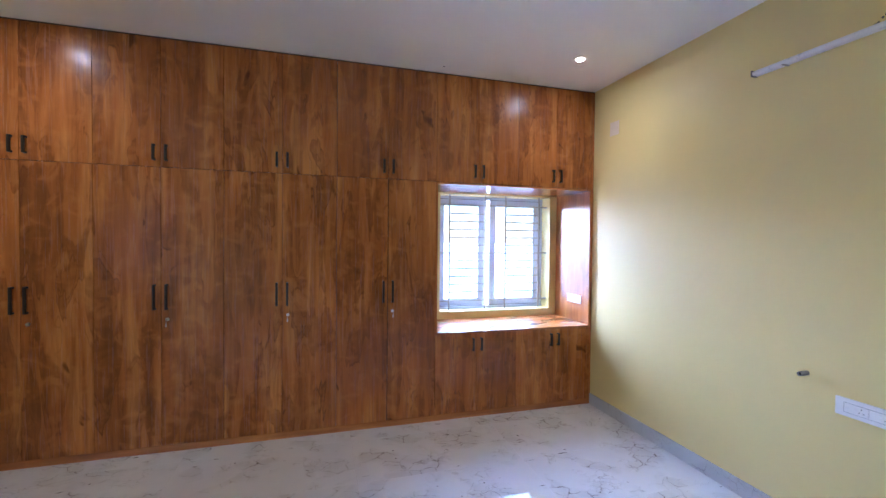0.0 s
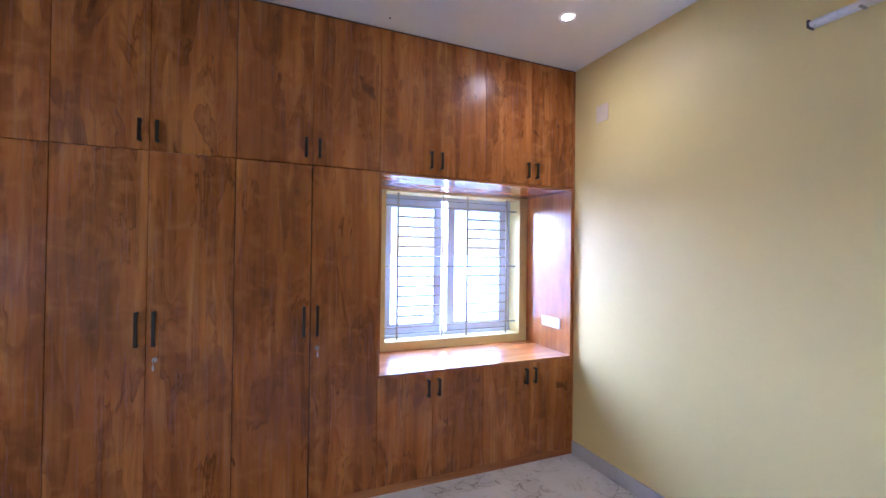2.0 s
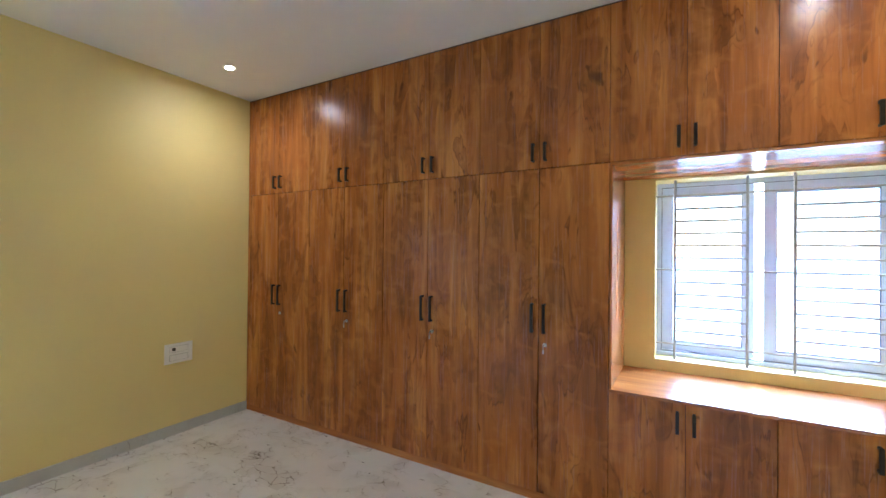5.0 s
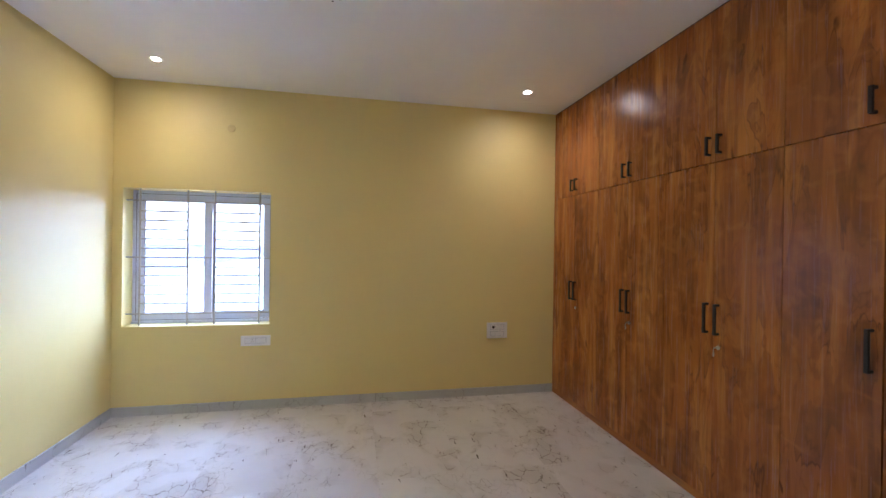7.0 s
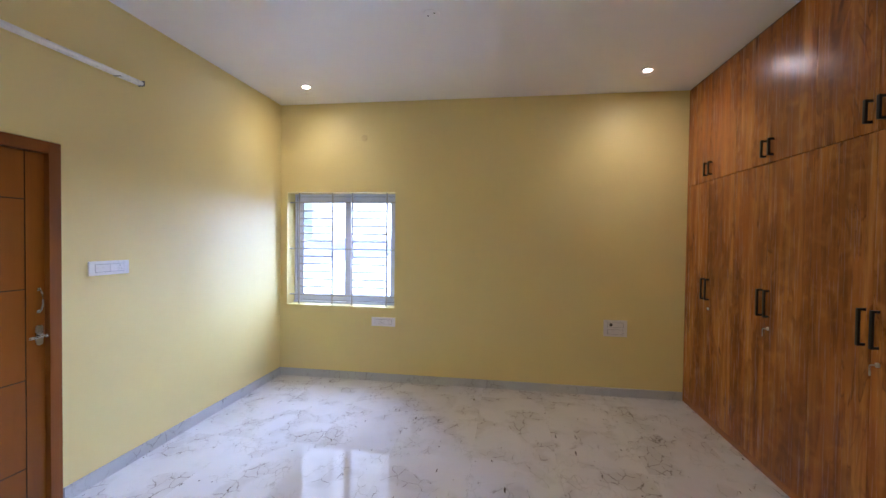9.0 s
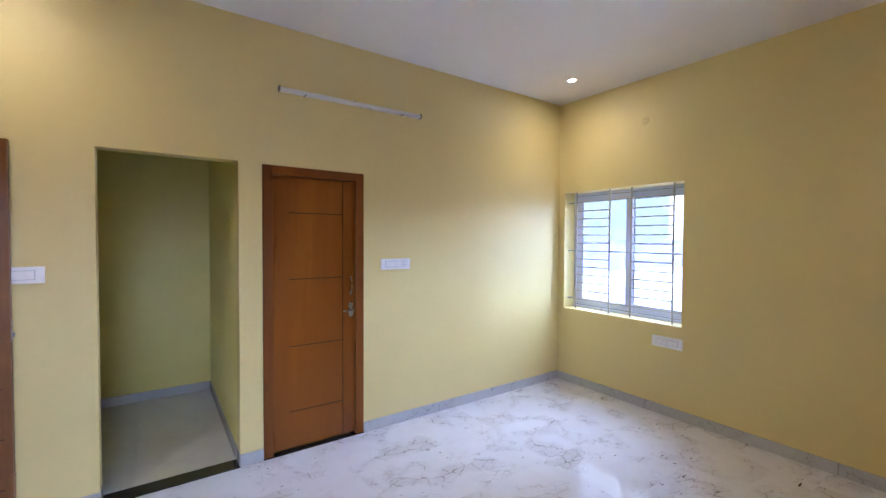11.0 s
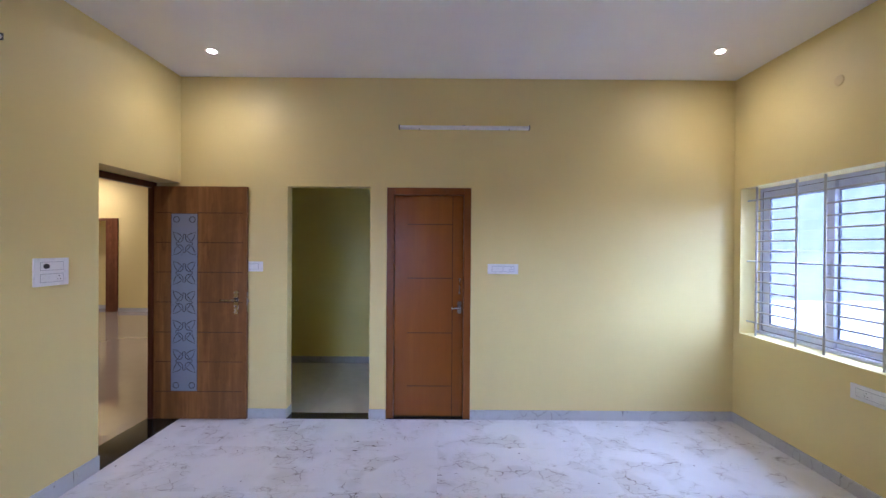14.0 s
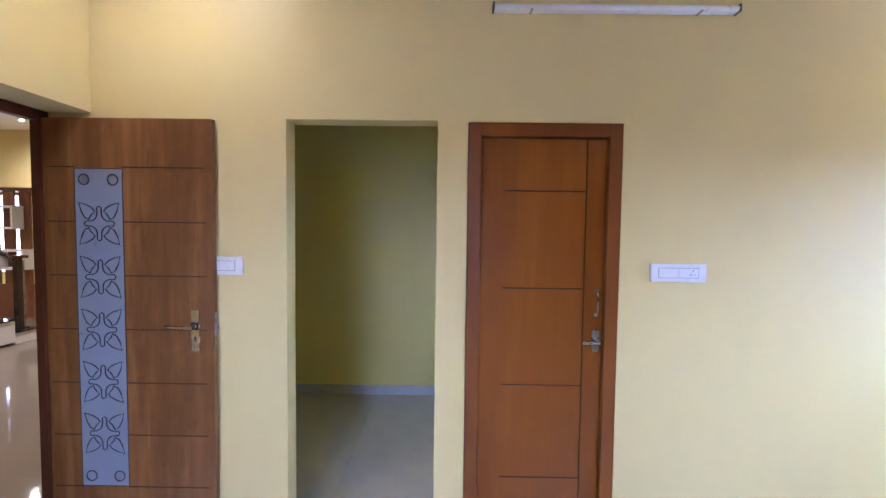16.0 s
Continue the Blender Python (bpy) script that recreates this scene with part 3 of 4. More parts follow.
# ---- doors ----
def entrance_door():
    """The entrance door stands open against the south wall; x runs from the hinge towards the free edge."""
    fr = thing("door_1", (0, 0, 0), "dark brown wooden frame of the open entrance doorway", "door frame", kind="structure")
    x0, x1 = 2.737, 2.779
    part("jamb", boxes((x0, x1, S + 0.001, -0.814, 0.006, 2.156), bevel=0.004), M_FRAME, fr)
    part("jamb", boxes((x0, x1, DOOR_E[1] - 0.07, DOOR_E[1] - 0.001, 0.006, 2.156), bevel=0.004), M_FRAME, fr)
    part("head", boxes((x0, x1, -0.813, DOOR_E[1] - 0.072, 2.102, 2.156), bevel=0.004), M_FRAME, fr)
    lw, lh, th = 0.842, 2.112, 0.033
    t = thing("door", pose(2.733, -0.827, 0.008, 0, 0, 180), "open brown wood-veneer door with a frosted glass strip", "door")
    # local: x towards the free edge, face at y = 0 looks to -y after the turn is to +y of the room
    zs = [z - 0.008 for z in (0.256, 0.526, 0.796, 1.069, 1.341, 1.610, 1.880)]
    gx0, gx1, gz0, gz1 = 0.160, 0.395, 0.254, 1.862
    us = [0, 0.018, lw - 0.035, lw, gx0, gx1]
    vs = [0, lh, gz0, gz1] + [z + k for z in zs for k in (-0.003, 0.003)]

    def groove(u, v):
        return 0.018 < u < lw - 0.035 and not (gx0 < u < gx1) and any(abs(v - z) < 0.003 for z in zs)

    part("leaf", grooved(us, vs, groove, 0.004, th, lambda u, v, w: (u, w, v)), [M_DOOR_E, M_GROOVE], t)
    part("glass_strip", boxes((gx0, gx1, -0.0015, 0.004, gz0, gz1), bevel=0.0008), M_FROST, t, "frosted blue-grey glass strip with black ornament")
    edge = bmesh.new()
    for d in ((gx0 - 0.003, gx0, gz0 - 0.003, gz1 + 0.003), (gx1, gx1 + 0.003, gz0 - 0.003, gz1 + 0.003), (gx0, gx1, gz1, gz1 + 0.003), (gx0, gx1, gz0 - 0.003, gz0)):
        box(edge, d[0], d[1], -0.002, 0.003, d[2], d[3])
    part("glass_edge", edge, M_LINE, t)
    cx = (gx0 + gx1) / 2
    y = -0.0018
    lr = 0.0030

    def outline(pts):
        return part("ornament_line", tube(bmesh.new(), [(a, y, b) for a, b in pts], lr, 5, True), M_LINE, t)

    for sx in (-1, 1):
        for cz in (gz0 + 0.050, gz1 - 0.052):
            outline([(cx + sx * 0.072 + 0.026 * math.cos(a), cz + 0.026 * math.sin(a)) for a in [i * math.pi / 10 for i in range(20)]])
    for n in range(5):
        cz = gz1 - 0.270 - n * 0.2665
        for sx in (-1, 1):
            for sz in (-1, 1):
                # a leaf with its tip in the outer corner and a round inner end
                pts = [(0.100, 0.104)]
                pts += [(0.062, 0.093), (0.036, 0.078), (0.022, 0.060), (0.034, 0.050), (0.046, 0.036), (0.052, 0.020)]
                pts += [(0.074, 0.032), (0.090, 0.064)]
                outline([(cx + sx * a, cz + sz * b) for a, b in pts])
        arm_x, arm_z, hw = 0.076, 0.086, 0.011
        q = [(hw, arm_z - 0.006), (hw, 0.050), (0.014, 0.034), (0.024, 0.021), (0.040, 0.0125), (arm_x - 0.006, hw)]
        cross = [(0.0, arm_z)] + q + [(arm_x, 0.0)] + [(a, -b) for a, b in q[::-1]] + [(0.0, -arm_z)] + [(-a, -b) for a, b in q] + [(-arm_x, 0.0)] + [(-a, b) for a, b in q[::-1]]
        outline([(cx + a, cz + b) for a, b in cross])
    # lever set
    px, pz0, pz1 = 0.750, 0.952, 1.166
    plate = part("lock_plate", boxes((px - 0.021, px + 0.021, -0.006, 0.0005, pz0, pz1), bevel=0.002), M_BRASS, t, "antique brass lever plate")
    bm = cyl(bmesh.new(), (px, -0.004, 1.085), (px, -0.05, 1.085), 0.010, 14)
    tube(bm, [(px + 0.012, -0.05, 1.085), (px - 0.02, -0.054, 1.086), (px - 0.07, -0.052, 1.083), (px - 0.122, -0.050, 1.086)], 0.0105, 10)
    part("lever", bm, M_BRASS, plate, "bent metal lever handle", smooth=True)
    part("lever_collar", boxes((px - 0.019, px + 0.019, -0.012, -0.005, 1.066, 1.104), bevel=0.003), M_BLACK, plate)
    bm = cyl(bmesh.new(), (px, -0.0065, 1.026), (px, -0.0055, 1.026), 0.006, 12)
    box(bm, px - 0.003, px + 0.003, -0.0068, -0.0055, 1.008, 1.026)
    part("keyhole", bm, M_SLOT, plate)
    for z in (pz0 + 0.016, pz1 - 0.016):
        for k in (-0.012, 0.012):
            part("screw", cyl(bmesh.new(), (px + k, -0.0075, z), (px + k, -0.0055, z), 0.004, 10), M_STEEL, plate)
    part("edge_plate", boxes((lw - 0.0005, lw + 0.002, 0.006, 0.029, 0.97, 1.15), bevel=0.0006), M_STEEL, t, "steel latch plate on the door edge")
    part("latch_bolt", boxes((lw + 0.001, lw + 0.012, 0.011, 0.024, 1.06, 1.085), bevel=0.002), M_STEEL, t)
    for z in (0.25, 1.05, 1.85):
        part("hinge", cyl(bmesh.new(), (-0.004, 0.0, z - 0.05), (-0.004, 0.0, z + 0.05), 0.005, 10), M_FRAME, t)


entrance_door()


def bath_door():
    fr = thing("door_2", (0, 0, 0), "red-brown wooden frame around the closed door", "door frame", kind="structure")
    x0, x1, zt = DOOR_S[0] + 0.002, DOOR_S[1] - 0.002, DOOR_S[3] - 0.002
    f = 0.066
    y0, y1 = SO + 0.002, S + 0.003
    part("jamb", boxes((x0, x0 + f, y0, y1, 0.006, zt), bevel=0.004), M_FRAME_S, fr)
    part("jamb", boxes((x1 - f, x1, y0, y1, 0.006, zt), bevel=0.004), M_FRAME_S, fr)
    part("head", boxes((x0 + f, x1 - f, y0, y1, zt - f, zt), bevel=0.004), M_FRAME_S, fr)
    lw, lh = x1 - x0 - 2 * f - 0.006, zt - f - 0.024
    t = thing("door", pose(x1 - f - 0.003, S - 0.028, 0.02, 0, 0, 180), "closed orange-brown wooden door with thin dark grooves", "door")
    gv = (x1 - f - 0.003) - 0.020
    gs = (x1 - f - 0.003) - 0.437
    zs = [z - 0.02 for z in (0.296, 0.789, 1.295, 1.793)]
    us = [0, gs, gv - 0.003, gv + 0.003, lw]
    vs = [0, lh] + [z + k for z in zs for k in (-0.0035, 0.0035)]

    def groove(u, v):
        return abs(u - gv) < 0.003 or (gs < u < gv and any(abs(v - z) < 0.0035 for z in zs))

    part("leaf", grooved(us, vs, groove, 0.004, 0.032, lambda u, v, w: (u, w, v)), [M_DOOR_S, M_GROOVE], t)
    hx = (x1 - f - 0.003) + 0.046
    bm = bmesh.new()
    tube(bm, [(hx, 0.0, 1.268), (hx, -0.018, 1.262), (hx, -0.028, 1.235), (hx, -0.03, 1.205), (hx, -0.028, 1.175), (hx, -0.018, 1.148), (hx, 0.0, 1.142)], 0.0038, 10)
    cyl(bm, (hx, 0.0005, 1.268), (hx, -0.005, 1.268), 0.010, 14)
    cyl(bm, (hx, 0.0005, 1.142), (hx, -0.005, 1.142), 0.010, 14)
    part("pull_handle", bm, M_STEEL, t, "small bright steel pull handle", smooth=True)
    pl = bmesh.new()
    cyl(pl, (hx, 0.0005, 1.048), (hx, -0.007, 1.048), 0.0185, 20)
    cyl(pl, (hx, 0.0005, 0.968), (hx, -0.007, 0.968), 0.0185, 20)
    box(pl, hx - 0.0183, hx + 0.0183, -0.0072, 0.0003, 0.968, 1.048, 0.001)
    plate = part("lock_plate", pl, M_STEEL, t, "rounded steel lock plate")
    bm = cyl(bmesh.new(), (hx, -0.006, 1.005), (hx, -0.042, 1.005), 0.008, 12)
    tube(bm, [(hx + 0.010, -0.042, 1.005), (hx - 0.03, -0.044, 1.005), (hx - 0.075, -0.042, 1.003)], 0.0075, 10)
    part("lever", bm, M_STEEL, plate, "steel lever handle", smooth=True)
    part("lock_cylinder", cyl(bmesh.new(), (hx, -0.006, 1.048), (hx, -0.012, 1.048), 0.009, 14), M_STEEL, plate)


bath_door()


# ---- switch plates, small wall fittings ----
def plate(m, w, h, rows, label):
    """A white plate on a wall: x along it, y into the wall, z up, origin at its lower left. rows: a list of lists of module kinds."""
    t = thing("switch_plate", m, label, "switch")
    part("cover", boxes((0, w, -0.011, 0, 0, h), bevel=0.004), M_WHITE, t)
    mh = 0.048
    pad = (h - len(rows) * mh) / (len(rows) + 1)
    for r, row in enumerate(rows):
        z0 = h - (r + 1) * (mh + pad)
        u0, u1 = 0.04, w - 0.04
        part("shadow_gap", boxes((u0 - 0.002, u1 + 0.002, -0.0116, -0.009, z0 - 0.002, z0 + mh + 0.002)), M_LINE_GREY, t)
        step = (u1 - u0) / len(row)
        for n, kind in enumerate(row):
            a, b = u0 + n * step + 0.0012, u0 + (n + 1) * step - 0.0012
            mod = part({"k": "regulator", "s": "socket", "b": "rocker_switch"}[kind], boxes((a, b, -0.0135, -0.010, z0 + 0.0005, z0 + mh - 0.0005), bevel=0.001), M_WHITE, t)
            c, zc = (a + b) / 2, z0 + mh / 2
            if kind == "s":
                c = b - 0.028
                for dx, dz, r0 in ((0, 0.011, 0.0035), (-0.0095, -0.008, 0.0028), (0.0095, -0.008, 0.0028)):
                    part("socket_hole", cyl(bmesh.new(), (c + dx, -0.0140, zc + dz), (c + dx, -0.012, zc + dz), r0, 10), M_SLOT, mod)
            if kind == "k":
                part("knob", cyl(bmesh.new(), (a + 0.03, -0.013, zc), (a + 0.03, -0.026, zc), 0.016, 20, 0.013), M_SLOT if rows[0][0] == "k" else M_WHITE, mod)
    return t


ON_S = pose(0, 0, 0, 0, 0, 180)
ON_W = pose(0, 0, 0, 0, 0, 90)
ON_E = pose(0, 0, 0, 0, 0, -90)
plate(Matrix.Translation((-0.302, S, 1.341)) @ ON_S, 0.28, 0.092, ["bs"], "white two-module switch and socket plate beside the closed door")
plate(Matrix.Translation((2.035, S, 1.349)) @ ON_S, 0.275, 0.092, ["sb"], "white switch and socket plate half hidden behind the open door")
plate(Matrix.Translation((W, 0.238, 0.622)) @ ON_W, 0.272, 0.100, ["sb"], "white socket plate below the barred window")
plate(Matrix.Translation((W, 2.738, 0.622)) @ ON_W, 0.232, 0.172, ["k", "b"], "white square plate with a round knob near the wardrobe")
plate(Matrix.Translation((E, 1.434, 0.748)) @ ON_E, 0.285, 0.094, ["ss"], "white double socket plate low on yellow wall")
plate(Matrix.Translation((E, 0.507, 1.331)) @ ON_E, 0.228, 0.170, ["k", "s"], "white square plate with black knob and socket by the doorway")
plate(Matrix.Translation((BAYS[6] - 0.018, 3.882, 0.992)) @ ON_E, 0.245, 0.088, ["bs"], "white switch plate on the laminate side of the niche")


def tube_light(m, label):
    """An unlit white tube batten with dark end caps."""
    t = thing("tube_light", m, label, "tube light")
    w = 1.20
    part("batten", boxes((0.012, w - 0.012, -0.030, 0, -0.012, 0.020), bevel=0.004), M_WHITE, t)
    part("tube", cyl(bmesh.new(), (0.014, -0.036, 0.0), (w - 0.014, -0.036, 0.0), 0.0135, 18), M_WHITE, t, "white unlit tube", smooth=True)
    for a, b in ((0.003, 0.012), (w - 0.012, w - 0.003)):
        part("end_cap", boxes((a, b, -0.048, 0, -0.016, 0.021), bevel=0.003), M_CAP, t, "dark grey end cap")
    part("cable_clip", boxes((w * 0.49, w * 0.505, -0.014, 0, 0.020, 0.029), bevel=0.002), M_SLOT, t)
    for u in (0.16, 0.84):
        part("clip", boxes((w * u - 0.006, w * u + 0.006, -0.05, 0, -0.0165, -0.012), bevel=0.001), M_STEEL, t)


tube_light(Matrix.Translation((0.522, S, 2.672)) @ ON_S, "white unlit tube light high on the yellow wall")
tube_light(Matrix.Translation((E, 1.908, 2.692)) @ ON_E, "white unlit tube light high on the side wall")

for y, z in ((1.318, 2.715), (1.309, 2.726), (1.292, 2.743), (1.279, 2.753)):
    t = thing("wall_plug", (E, y, z), "small dark drilled plug hole beside the tube light", "wall plug", "drilled holes by the tube light")
    part("rim", cyl(bmesh.new(), (0.002, 0, 0), (-0.0015, 0, 0), 0.0055, 12), M_CAP, t)
t = thing("ceiling_screw", (0.906, 3.386, H), "small grey screw head in the white ceiling", "screw")
part("head", cyl(bmesh.new(), (0, 0, 0.001), (0, 0, -0.003), 0.007, 12), M_CAP, t)

t = thing("pipe_stub", (E, 1.575, 0.914), "short grey plastic drain pipe stub with dark open end", "pipe")
bm = bmesh.new()
cyl(bm, (0.01, 0, 0), (-0.062, 0, 0), 0.0125, 18, caps=False)
cyl(bm, (-0.062, 0, 0), (0.01, 0, 0), 0.0095, 18, caps=False)
part("pipe", bm, plain("grey_pipe_plastic", (0.33, 0.32, 0.30), 0.45), t, smooth=True)
part("bore", cyl(bmesh.new(), (-0.050, 0, 0), (-0.048, 0, 0), 0.0098, 18), M_SLOT, t)
t = thing("vent_cover", (E, 3.277, 2.632), "small pale square cover plate near the ceiling", "cover plate")
part("cover", boxes((-0.006, 0, -0.118, 0, 0, 0.125), bevel=0.002), plain("pale_pink_plastic", (0.78, 0.68, 0.60), 0.45), t)
t = thing("round_cover", (W, 0.13, 2.732), "small round yellow-painted conduit cover on wall", "cover plate")
part("cap", cyl(bmesh.new(), (0, 0, 0), (0.006, 0, 0), 0.036, 28, 0.033), plain("yellow_painted_cap", (0.70, 0.56, 0.24), 0.4), t)
t = thing("fan_box_cover", (-0.86, 1.193, H), "round white fan-box cover on the ceiling", "cover plate")
part("cap", cyl(bmesh.new(), (0, 0, 0), (0, 0, -0.006), 0.058, 32, 0.055), M_CEIL, t)
for k in (-0.024, 0.024):
    part("screw_hole", cyl(bmesh.new(), (k * 0.6, k, -0.0075), (k * 0.6, k, -0.005), 0.006, 12), M_SLOT, t)


def downlight(x, y, z, power, group="ceiling downlights"):
    t = thing("downlight", (x, y, z), "small round recessed warm-white downlight, switched on", "downlight", group)
    bm = bmesh.new()
    n = 28
    prof = [(0.052, 0.0), (0.052, -0.004), (0.046, -0.006), (0.034, -0.003), (0.028, 0.0)]
    rings = [[bm.verts.new((r * math.cos(2 * math.pi * j / n), r * math.sin(2 * math.pi * j / n), h)) for j in range(n)] for r, h in prof]
    for a, b in zip(rings, rings[1:]):
        for j in range(n):
            bm.faces.new((a[j], a[(j + 1) % n], b[(j + 1) % n], b[j]))
    part("trim_ring", bm, M_WHITE, t, "white trim ring", smooth=True)
    part("lens", cyl(bmesh.new(), (0, 0, -0.0005), (0, 0, -0.002), 0.029, 24), M_LENS, t, "glowing lens")
    lamp = new("lamp", bpy.data.lights.new("downlight", "SPOT"))
    lamp.data.energy, lamp.data.color = power, (1.0, 0.82, 0.58)
    lamp.data.spot_size, lamp.data.spot_blend, lamp.data.shadow_soft_size = radians(150), 1.0, 0.035
    lamp.matrix_basis = Matrix.Translation((0, 0, -0.012))
    lamp.parent = t


for x, y in ((1.935, 2.915), (-2.01, 2.94), (-2.05, -0.31), (1.96, -0.37)):
    downlight(x, y, H, LAMP_POWER)


# ---- hall beyond the entrance door ----
structure("hall_floor", boxes((EO + 0.001, HALL_X, HALL_S - 0.2, HALL_N, -0.15, -0.004)), M_GROUT, "beige polished tile floor of the hall", "floor")
structure("hall_ceiling", boxes((EO - 0.0, HALL_X + 0.2, HALL_S - 0.2, HALL_N + 0.2, HALL_H, HALL_H + 0.15)), M_CEIL, "white painted hall ceiling", "ceiling")
structure("hall_wall_north", boxes((EO + 0.001, HALL_X, HALL_N, HALL_N + 0.2, 0, HALL_H)), M_WALL, "plain yellow hall wall", "wall")
structure("hall_wall_east", boxes((HALL_X, HALL_X + 0.2, HALL_S - 0.2, HALL_N + 0.2, 0, HALL_H)), M_WALL, "plain yellow hall wall", "wall")
structure("hall_wall_west", boxes((EO - 0.001, EO + 0.12, HALL_S - 0.2, AB - 0.125, 0, HALL_H)), M_WALL, "plain yellow hall wall", "wall")
structure("hall_wall_middle", boxes((AE + 0.121, EO, AB - 0.124, SO - 0.001, 0, HALL_H)), M_WALL, "plain yellow hall wall beside the passage", "wall")
structure("hall_wall_upper", boxes((EO + 0.0, EO + 0.12, AB - 0.12, HALL_N, H + 0.01, HALL_H)), M_WALL, "plain yellow wall above the room wall", "wall")
RECESS = (7.79, 10.2)
structure("hall_wall_south", cells([EO + 0.121, HALL_X, RECESS[0], RECESS[1]], [0, HALL_H, 2.21], 0.25, holes((RECESS[0], RECESS[1], 0, 2.21)), lambda u, v, w: (u, -6.9 - w, v)),
          M_WALL, "yellow hall wall with a wide wood-lined recess", "wall")
structure("recess_wall", cells([RECESS[0] - 0.2, HALL_X, 9.46, 10.7], [0, 2.5, 0.6, 2.2], 0.2, holes((9.46, 10.7, 0.6, 2.2)), lambda u, v, w: (u, HALL_S - w, v)), M_WALL, "yellow back wall of the hall recess", "wall")
structure("recess_ceiling", boxes((RECESS[0] - 0.2, HALL_X, HALL_S - 0.2, -7.151, 2.5, 2.6)), M_CEIL, "recess ceiling", "ceiling")
structure("recess_side", boxes((RECESS[0] - 0.2, RECESS[0] - 0.02, HALL_S, -7.151, 0, 2.5)), M_WALL, "recess side wall", "wall")
backdrop("backdrop_south", pose(9.5, -8.6, 0.0), 4, 3.5, M_SKY_N, "bright daylight beyond the hall window")
structure("trim_1", boxes((7.79, 8.07, -6.899, -6.87, 0, 2.209), bevel=0.004), M_FINWOOD, "brown wooden casing board of the recess", "trim")
structure("trim_2", boxes((8.071, RECESS[1], -6.899, -6.87, 2.15, 2.209), bevel=0.004), M_FINWOOD, "brown wooden head casing of the recess", "trim")
skirting(EO + 0.121, 7.789, -6.9, -6.888)
skirting(RECESS[0] - 0.02, HALL_X, HALL_S, HALL_S + 0.012)
plate(Matrix.Translation((9.15, HALL_S, 1.36)) @ ON_S, 0.28, 0.17, ["bb", "bs"], "white switch plate in the hall recess")

t = thing("display_partition", (7.79, -5.80, 0), "open partition of brown fins with white box shelves", "partition")
for i in range(7):
    part("fin", boxes((i * 0.275, 0.200 + i * 0.275, -0.012, 0.012, 0.0, 2.15), bevel=0.003), M_FINWOOD, t)
part("lower_panel", boxes((-0.06, 1.86, 0.042, 0.065, 0.0, 0.58), bevel=0.002), M_FINWOOD, t)
part("top_rail", boxes((-0.02, 1.88, -0.06, 0.06, 2.151, 2.21), bevel=0.003), M_FINWOOD, t)
for x0, x1, z0, z1 in ((0.12, 0.78, 1.51, 1.90), (-0.04, 0.45, 0.83, 1.17), (0.75, 1.30, 0.95, 1.30)):
    d = 0.035
    b = boxes((x0, x1, -0.14, 0.20, z0, z0 + d), (x0, x1, -0.14, 0.20, z1 - d, z1), (x0, x0 + d, -0.14, 0.20, z0 + d, z1 - d), (x1 - d, x1, -0.14, 0.20, z0 + d, z1 - d), bevel=0.002)
    part("box_shelf", b, M_WHITE_LAC, t, "white lacquered open box shelf")

t = thing("staircase", (6.42, -4.45, 0), "white staircase with polished black treads", "staircase")
for i in range(6):
    part("riser", boxes((0, 1.0, i * 0.28, (i + 1) * 0.28 - 0.001, 0.0 if i < 1 else i * 0.17 - 0.14, (i + 1) * 0.17 - 0.022), bevel=0.003), M_WHITE_LAC, t)
    part("tread", boxes((-0.02, 1.02, i * 0.28 - 0.02, (i + 1) * 0.28, (i + 1) * 0.17 - 0.021, (i + 1) * 0.17), bevel=0.004), M_GRANITE, t)
t = thing("stair_railing", (6.56, -4.36, 0.17), "dark metal newel post with a sloping handrail", "railing")
part("newel", boxes((-0.035, 0.035, -0.035, 0.035, 0.012, 0.96), bevel=0.005), plain("dark_bronze", (0.09, 0.065, 0.05), 0.25, 0.8), t)
part("steel_strip", boxes((-0.036, 0.036, -0.062, -0.036, 0.012, 0.93), bevel=0.003), M_STEEL, t)
part("base_plate", boxes((-0.06, 0.06, -0.08, 0.06, 0.0, 0.012), bevel=0.003), M_BLACK, t)
part("cap", boxes((-0.07, 0.07, -0.09, 0.07, 0.961, 1.0), bevel=0.006), M_FRAME, t)
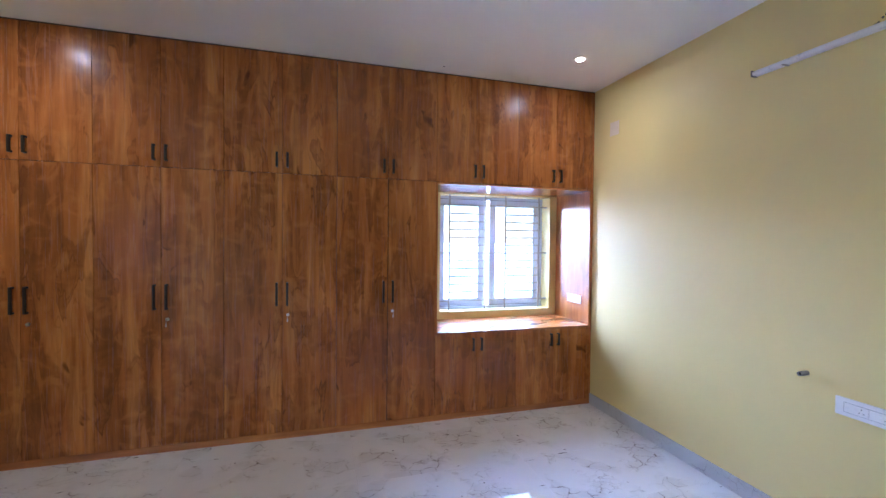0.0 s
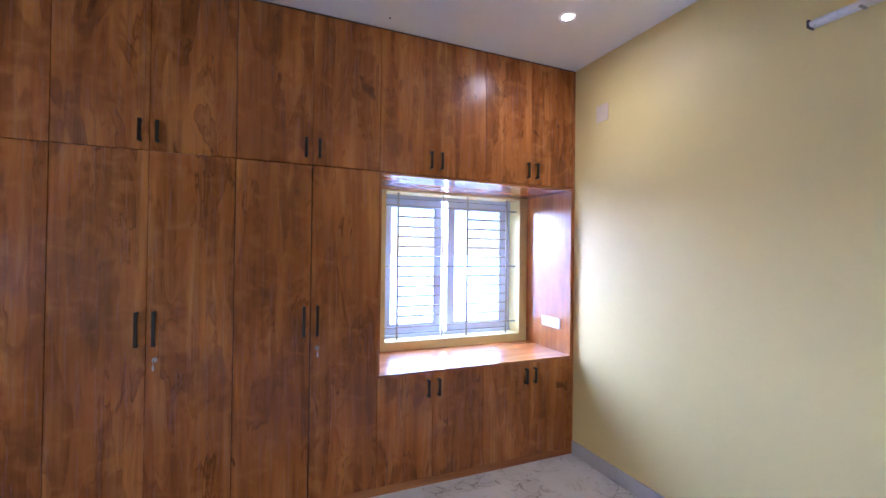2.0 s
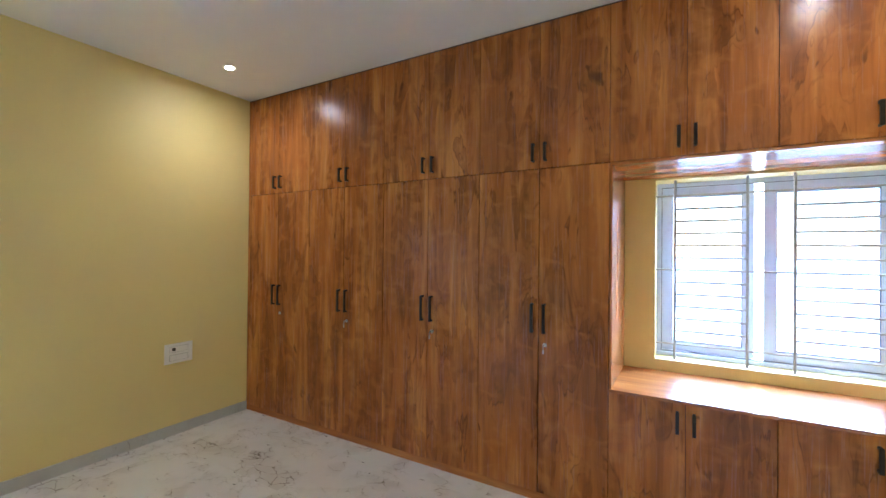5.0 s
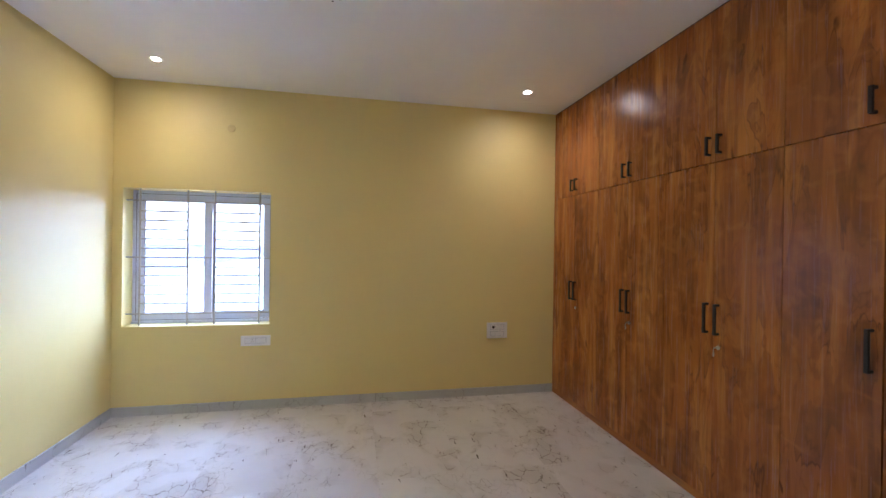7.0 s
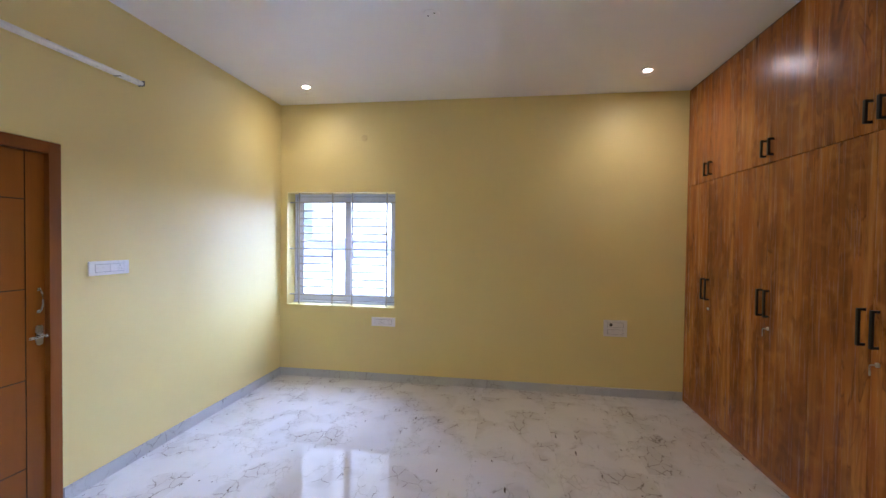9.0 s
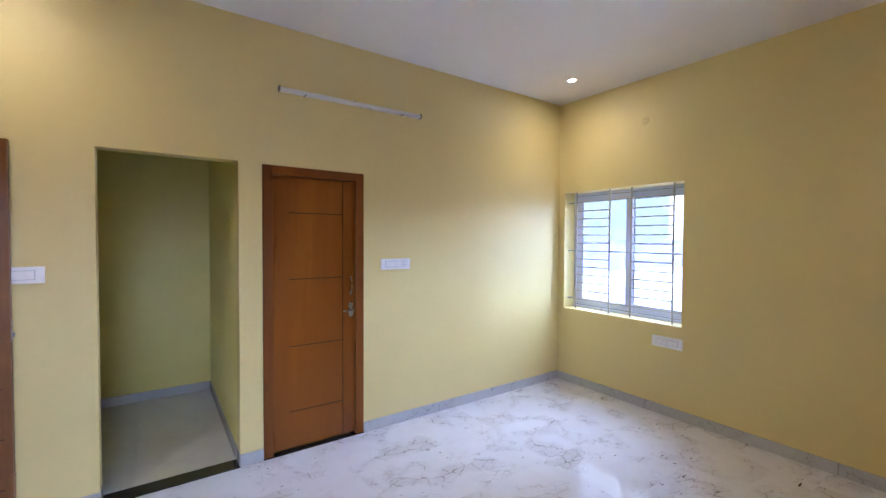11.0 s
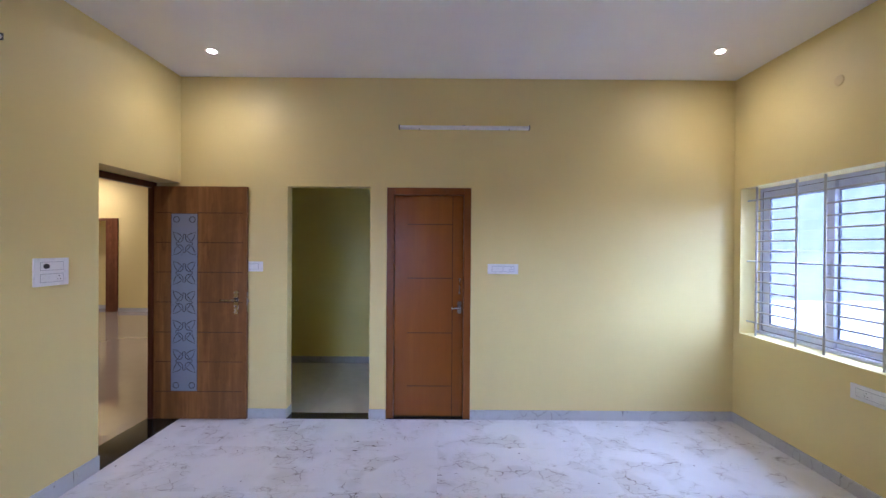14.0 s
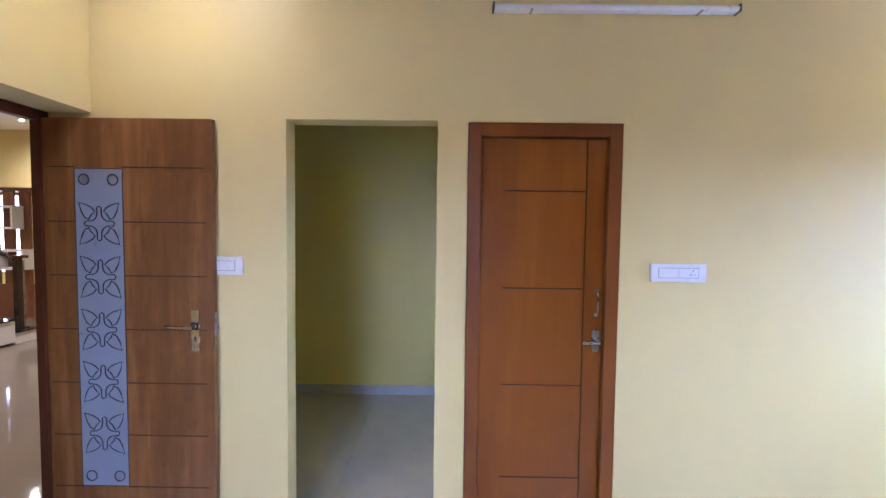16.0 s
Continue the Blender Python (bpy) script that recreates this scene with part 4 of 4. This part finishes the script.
part("handrail", tube(bmesh.new(), [(0, 0.03, 0.93), (0, 0.8, 1.43), (0, 1.5, 1.88)], 0.025, 12), M_STEEL, t, smooth=True)
for i in range(1, 5):
    part("baluster", cyl(bmesh.new(), (0, 0.28 * i, 0.17 * i), (0, 0.28 * i, 0.17 * i + 0.9), 0.011, 10), M_STEEL, t)
for x, y in ((8.25, -6.15), (5.2, -4.2), (5.2, -1.2), (8.25, -1.2), (8.9, -3.6)):
    downlight(x, y, HALL_H, HALL_LAMP_POWER, "hall downlights")

# ---- floor pieces, last ----
FLOOR = bpy.data.objects["floor"]


def lay(parent, x0, x1, y0, y1, w, d, ox, oy, mat, z=0.0):
    """Tiles of w by d, cut at the edges of the field."""
    shared = {}
    nx = math.floor((x0 - ox) / w)
    while ox + nx * w < x1 - 0.004:
        ny = math.floor((y0 - oy) / d)
        while oy + ny * d < y1 - 0.004:
            a, b = ox + nx * w, oy + ny * d
            c0, c1, e0, e1 = max(a, x0), min(a + w, x1), max(b, y0), min(b + d, y1)
            key = (round(c0 - a, 4), round(c1 - a, 4), round(e0 - b, 4), round(e1 - b, 4))
            if c1 - c0 > 0.004 and e1 - e0 > 0.004:
                if key not in shared:
                    shared[key] = mesh_of("tile", boxes((key[0] + 0.0003, key[1] - 0.0003, key[2] + 0.0003, key[3] - 0.0003, -0.010, 0.0), bevel=0.0003), mat)
                ob = new("tile", shared[key])
                ob.location = (a, b, z)
                ob.parent = parent
            ny += 1
        nx += 1


lay(FLOOR, W, E - 0.012, S, FRONT + 0.02, 1.22, 0.612, -2.30, 1.50 - 0.612 * 4, M_MARBLE)
lay(bpy.data.objects["hall_floor"], EO + 0.121, HALL_X, HALL_S, HALL_N, 0.8, 0.8, EO + 0.121, -6.9, M_HALL_TILE)
lay(bpy.data.objects["hall_floor"], EO, EO + 0.121, AB - 0.125, HALL_N, 0.8, 0.8, EO, -6.9, M_HALL_TILE)
lay(bpy.data.objects["alcove_floor"], AW, AE, AB, SO, 0.6, 0.6, AW, SO - 1.8, M_ALCOVE_TILE)
